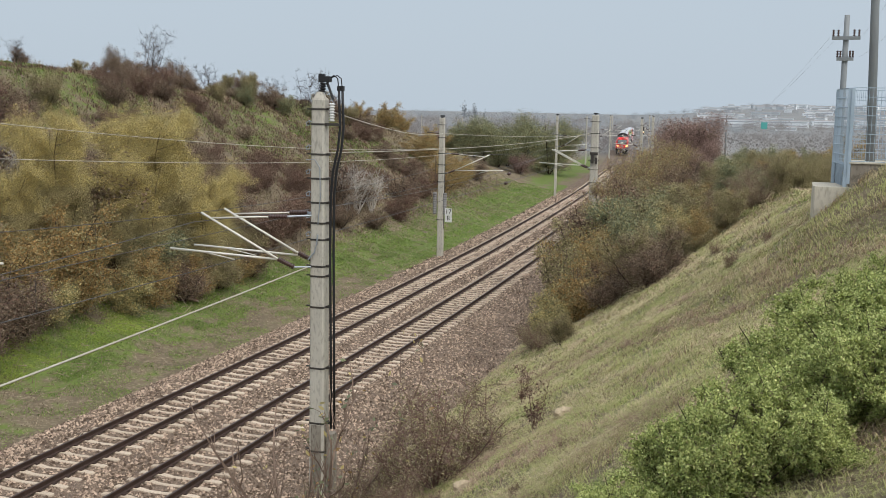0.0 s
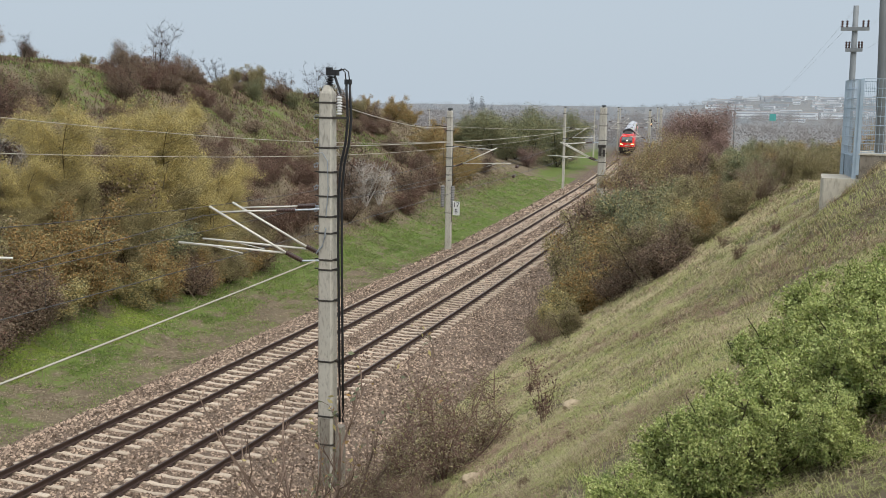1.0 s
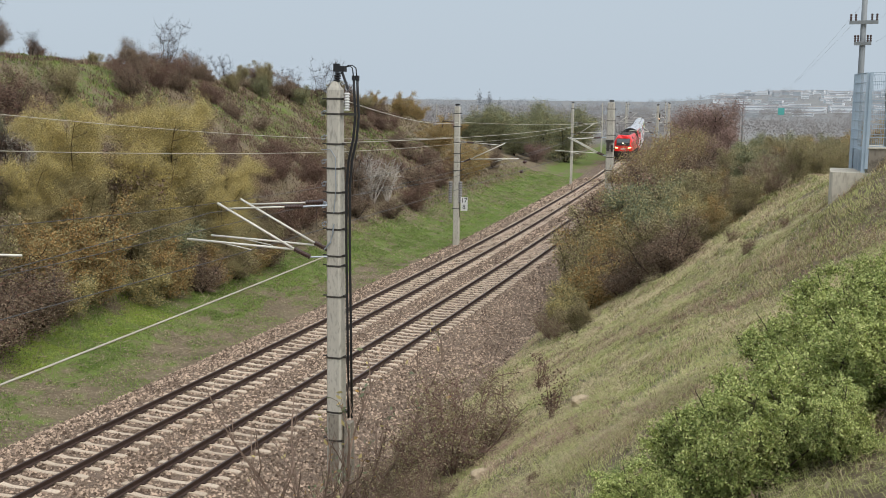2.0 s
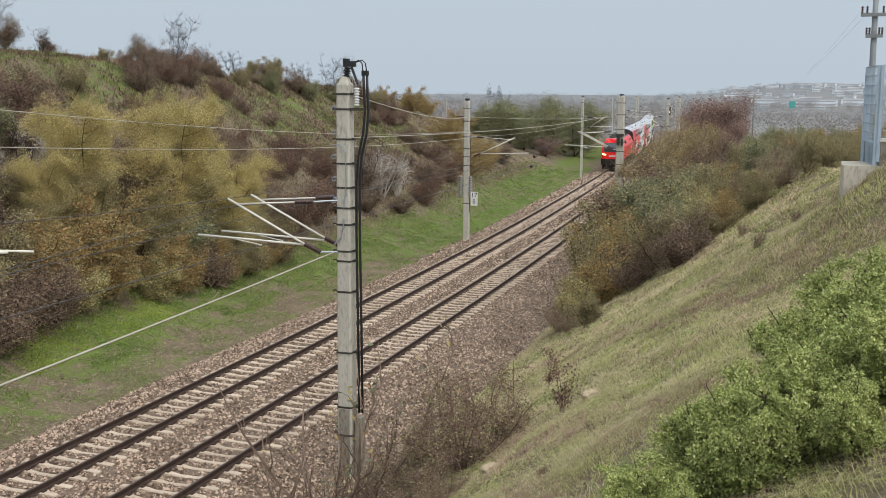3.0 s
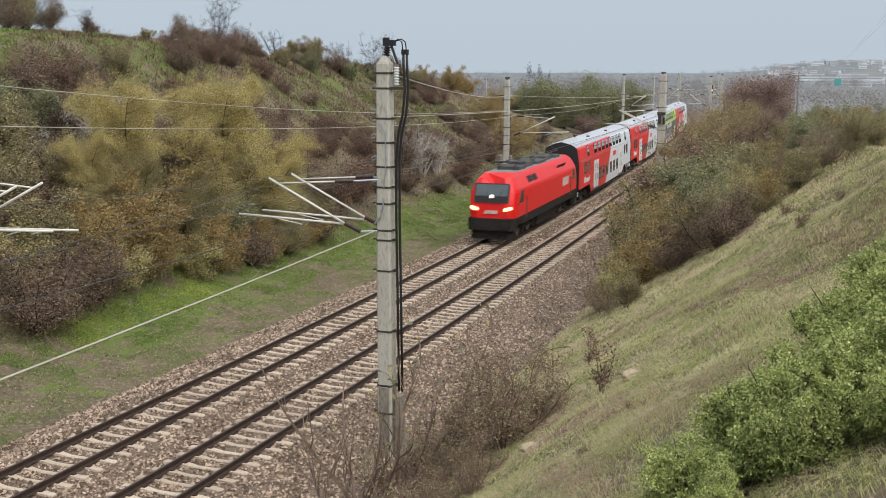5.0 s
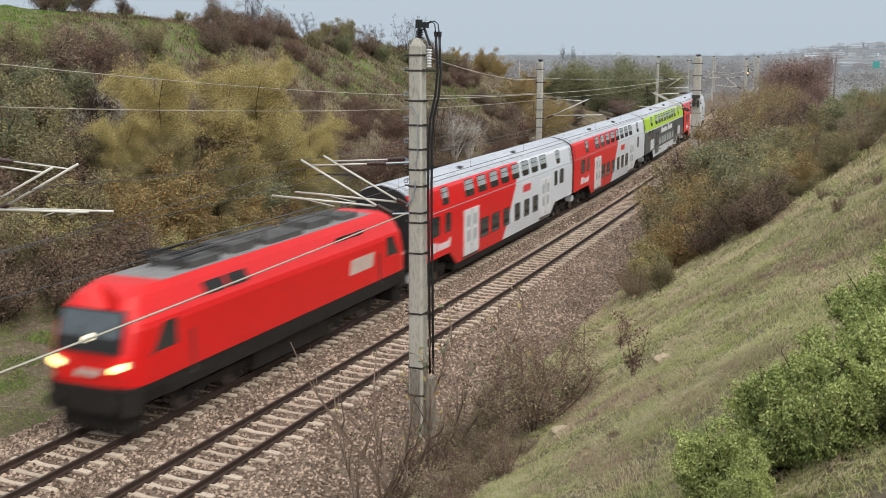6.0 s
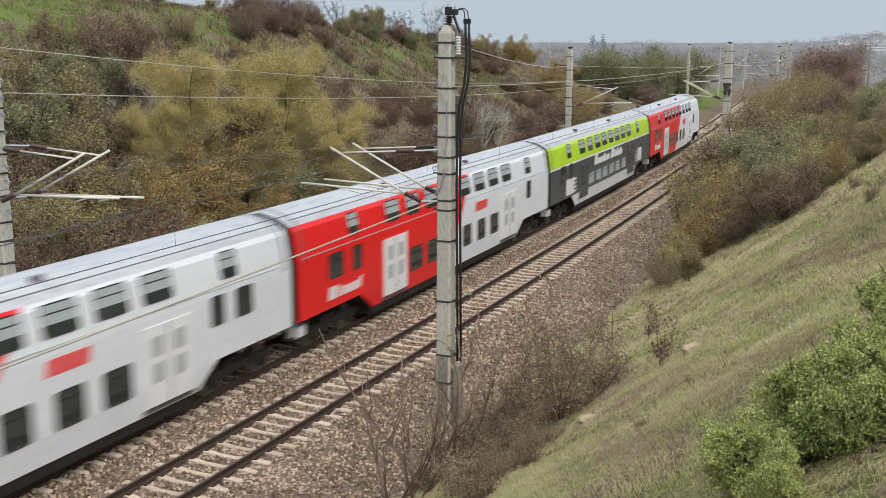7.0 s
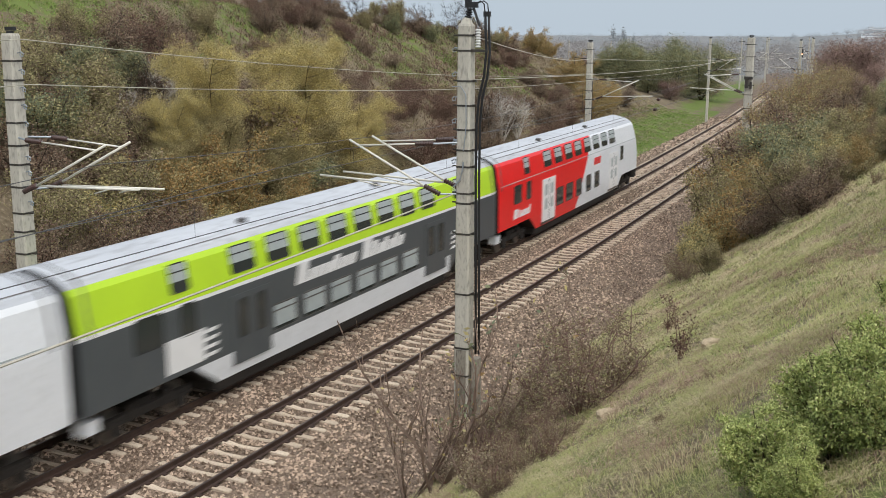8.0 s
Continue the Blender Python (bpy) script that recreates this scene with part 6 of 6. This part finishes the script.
retaining_block()
fence_panel((1.03, 25.6, 0), (0.82, 27.1, 0), 9.3, 10.99)
fence_panel((1.10, 25.57, 0), (3.0, 25.57, 0), 9.38, 11.0)
fence_panel((0.90, 27.14, 0), (3.0, 27.14, 0), 9.38, 10.98)


def utility_pole(x, y, z0, z1, r, lean, arms, label):
    t = thing("utility_pole", label, "utility pole", pose(x, y, z0, 0, lean, 0), "utility poles")
    h = z1 - z0
    g = Geo()
    g.tube([(0, 0, -1), (0, 0, h * 0.5), (0, 0, h)], [r, r * 0.85, r * 0.7], 10)
    part("pole", g.mesh("pole", ["polesteel"], True), t)
    for z, w in arms:
        g = Geo()
        g.box((0, -r, z - z0), (w, 0.07, 0.09))
        arm = part("cross_arm", g.mesh("cross_arm", ["polesteel"]), t)
        for k in (-0.45, -0.28, 0.28, 0.45):
            g = Geo()
            ribbed(g, (k * w, -r, z - z0 + 0.04), (k * w, -r, z - z0 + 0.22), 0.03, 3)
            part("insulator", g.mesh("insulator", ["insul"]), arm)
    return t


utility_pole(1.055, 30.5, 8.0, 13.0, 0.10, -0.3, ((12.40, 0.70), (11.86, 0.42)), "grey utility pole with two cross arms behind the fence")
utility_pole(1.585, 26.4, 9.34, 16.5, 0.11, -2.0, ((15.6, 0.8),), "thick grey pole rising inside the fence")
wire("thin line between the utility poles", [((1.45, 30.4, 12.5), (1.75, 26.4, 13.0), 0.05), ((1.35, 30.4, 11.9), (1.75, 26.4, 12.2), 0.05), ((1.0, 30.6, 12.9), (-12.4, 200, 9.7), 2.0), ((0.8, 30.6, 12.4), (-13.4, 200, 9.7), 2.0)], 0.0025, "galv")
utility_pole(-12.4, 200.0, 0.5, 10.3, 0.16, 0.0, ((9.6, 2.4), (8.6, 1.6)), "distant wooden utility pole with cross arms")


# ---------------------------------------------------------------- signal and poles down the line
def signal(u, y):
    t = thing("railway_signal", "lit railway signal on a slim mast", "signal", pose(*line(u, y, 0)))
    g = Geo()
    g.tube([(0, 0, -1), (0, 0, 7.6)], 0.09, 8)
    part("mast", g.mesh("mast", ["galv"]), t)
    g = Geo()
    g.box((0, -0.1, 7.35), (0.42, 0.25, 1.1), chamfer=0.08)
    part("board", g.mesh("board", ["cable"]), t)
    for x, z in ((-0.08, 7.65), (0.08, 7.2)):
        g = Geo()
        g.tube([(x, -0.24, z), (x, -0.30, z)], 0.09, 10)
        part("lens", g.mesh("lens", ["signal"]), t, "lit orange lens")


signal(-13.2, 150)
for px in ((-26.0, 210, 9.5), (-9.0, 176, 9.0), (-7.6, 170, 9.0), (-23, 300, 9.5), (-60, 260, 8.5), (-75, 280, 8.5), (-50, 300, 8.0)):
    t = thing("post", "slim grey post far down the line", "post", pose(*line(px[0], px[1], -0.6)), "far posts")
    g = Geo()
    g.tube([(0, 0, -0.6), (0, 0, px[2])], [0.17, 0.12], 8)
    part("shaft", g.mesh("shaft", ["pole"]), t)
    g = Geo()
    g.box((0, 0, px[2] - 0.5), (1.2, 0.1, 0.1))
    part("bracket", g.mesh("bracket", ["band"]), t)


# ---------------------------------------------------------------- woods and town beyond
# Leafless grey lightened further; distance haze is painted into both colours.
leafy("hazed_bare_wood", (0.32, 0.295, 0.285), (0.29, 0.27, 0.26), 0.02)
leafy("hazed_far_wood", (0.38, 0.40, 0.42), (0.35, 0.37, 0.39), 0.01)


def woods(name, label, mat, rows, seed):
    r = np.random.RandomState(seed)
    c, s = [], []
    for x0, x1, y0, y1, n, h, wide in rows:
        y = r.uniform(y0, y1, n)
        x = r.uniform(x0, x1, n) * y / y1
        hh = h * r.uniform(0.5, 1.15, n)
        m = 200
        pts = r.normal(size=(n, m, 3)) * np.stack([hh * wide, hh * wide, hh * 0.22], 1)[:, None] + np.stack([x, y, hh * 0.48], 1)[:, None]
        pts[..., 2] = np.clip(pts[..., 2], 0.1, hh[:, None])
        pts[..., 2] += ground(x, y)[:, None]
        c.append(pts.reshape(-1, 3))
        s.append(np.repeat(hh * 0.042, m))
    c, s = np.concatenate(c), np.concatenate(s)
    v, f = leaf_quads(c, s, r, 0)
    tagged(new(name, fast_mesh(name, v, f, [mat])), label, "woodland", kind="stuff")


woods("woodland", "leafless woodland on the plain, greyed by painted haze", "hazed_bare_wood", [(-170, -30, 235, 330, 150, 5.5, 0.3), (-30, 90, 215, 330, 110, 5.0, 0.3), (-260, -40, 330, 480, 330, 6, 0.3), (-40, 120, 340, 500, 170, 4.5, 0.3), (-420, 220, 600, 760, 420, 6.5, 0.3)], 1)
woods("distant_woodland", "distant woodland toward the horizon, paled by painted haze", "hazed_far_wood", [(-260, -40, 480, 800, 520, 4.2, 0.45), (-40, 160, 480, 700, 120, 3.0, 0.45), (-800, 420, 800, 1300, 420, 8, 0.3), (-1500, 800, 1300, 2400, 420, 10, 0.3), (-292, -268, 925, 935, 8, 16, 0.07), (-180, 400, 1050, 2300, 170, 5, 0.4)], 2)


def building(x, y, w, d, h, wall, floors, label, turn=0.0):
    t = thing("building", label, "building", pose(x, y, float(ground(x, y)), 0, 0, turn), "buildings of the far town")
    g = Geo()
    g.box((0, 0, h / 2 - 0.5), (w, d, h + 1))
    part("wall", g.mesh("wall", [wall]), t)
    g = Geo()
    g.box((0, 0, h + 0.25), (w + 0.6, d + 0.6, 0.5))
    part("roof", g.mesh("roof", ["broof"]), t)
    for k in range(floors):
        z = h * (k + 0.55) / floors
        g = Geo()
        g.box((0, -d / 2 - 0.02, z), (w * 0.94, 0.2, h / floors * 0.38))
        part("window_band", g.mesh("window_band", ["bglass"]), t)


rb = random.Random(11)
building(-24, 860, 62, 18, 5.0, "bwall", 2, "long white industrial hall with window bands")
building(26, 900, 34, 16, 5.0, "bwall", 2, "white office block with window bands", 4)
building(62, 980, 30, 16, 5.6, "bwall", 3, "white hall with window bands", -6)
building(-70, 900, 16, 12, 3.6, "bwall2", 2, "low grey shed beside the field")
building(-8, 720, 13, 8, 2.4, "bwall", 1, "low pale shed beside the field")
for k in range(210):
    y = rb.uniform(1000, 2500)
    x = rb.uniform(-0.085, 0.17) * y
    h = rb.uniform(2.0, 3.6) * (0.45 + y / 1700) * (1.9 if k % 41 == 0 else 1.0)
    w = rb.choice((7, 9, 12, 16, 26)) * (0.5 + y / 2300) * rb.uniform(0.8, 1.2)
    building(x, y, w, rb.uniform(6, 12), h, rb.choice(["bwall", "bwall", "bwall2"]), max(1, int(h / 2.6)), "pale block of the far town", rb.uniform(-20, 20))
t = thing("sign_board", "teal board on posts before the far town", "board", pose(-13, 440, 0))
g = Geo()
g.box((0, 0, 6.2), (2.4, 0.3, 2.6), chamfer=0.1)
part("board", g.mesh("board", ["tealsign"]), t)
g = Geo()
g.tube([(0, 0.3, -0.5), (0, 0.3, 6)], 0.15, 6)
part("post", g.mesh("post", ["galv"]), t)


# ---------------------------------------------------------------- sleepers
for u, track in LINK.items():
    for k in range(300):
        y = 2.62 + 0.602 * k
        part("sleeper", SLEEPER, track, "", pose(*line(u, y, 0), 0, 0, -math.degrees(math.atan2(float(bend(y + 1) - bend(y - 1)), 2))))

motions()
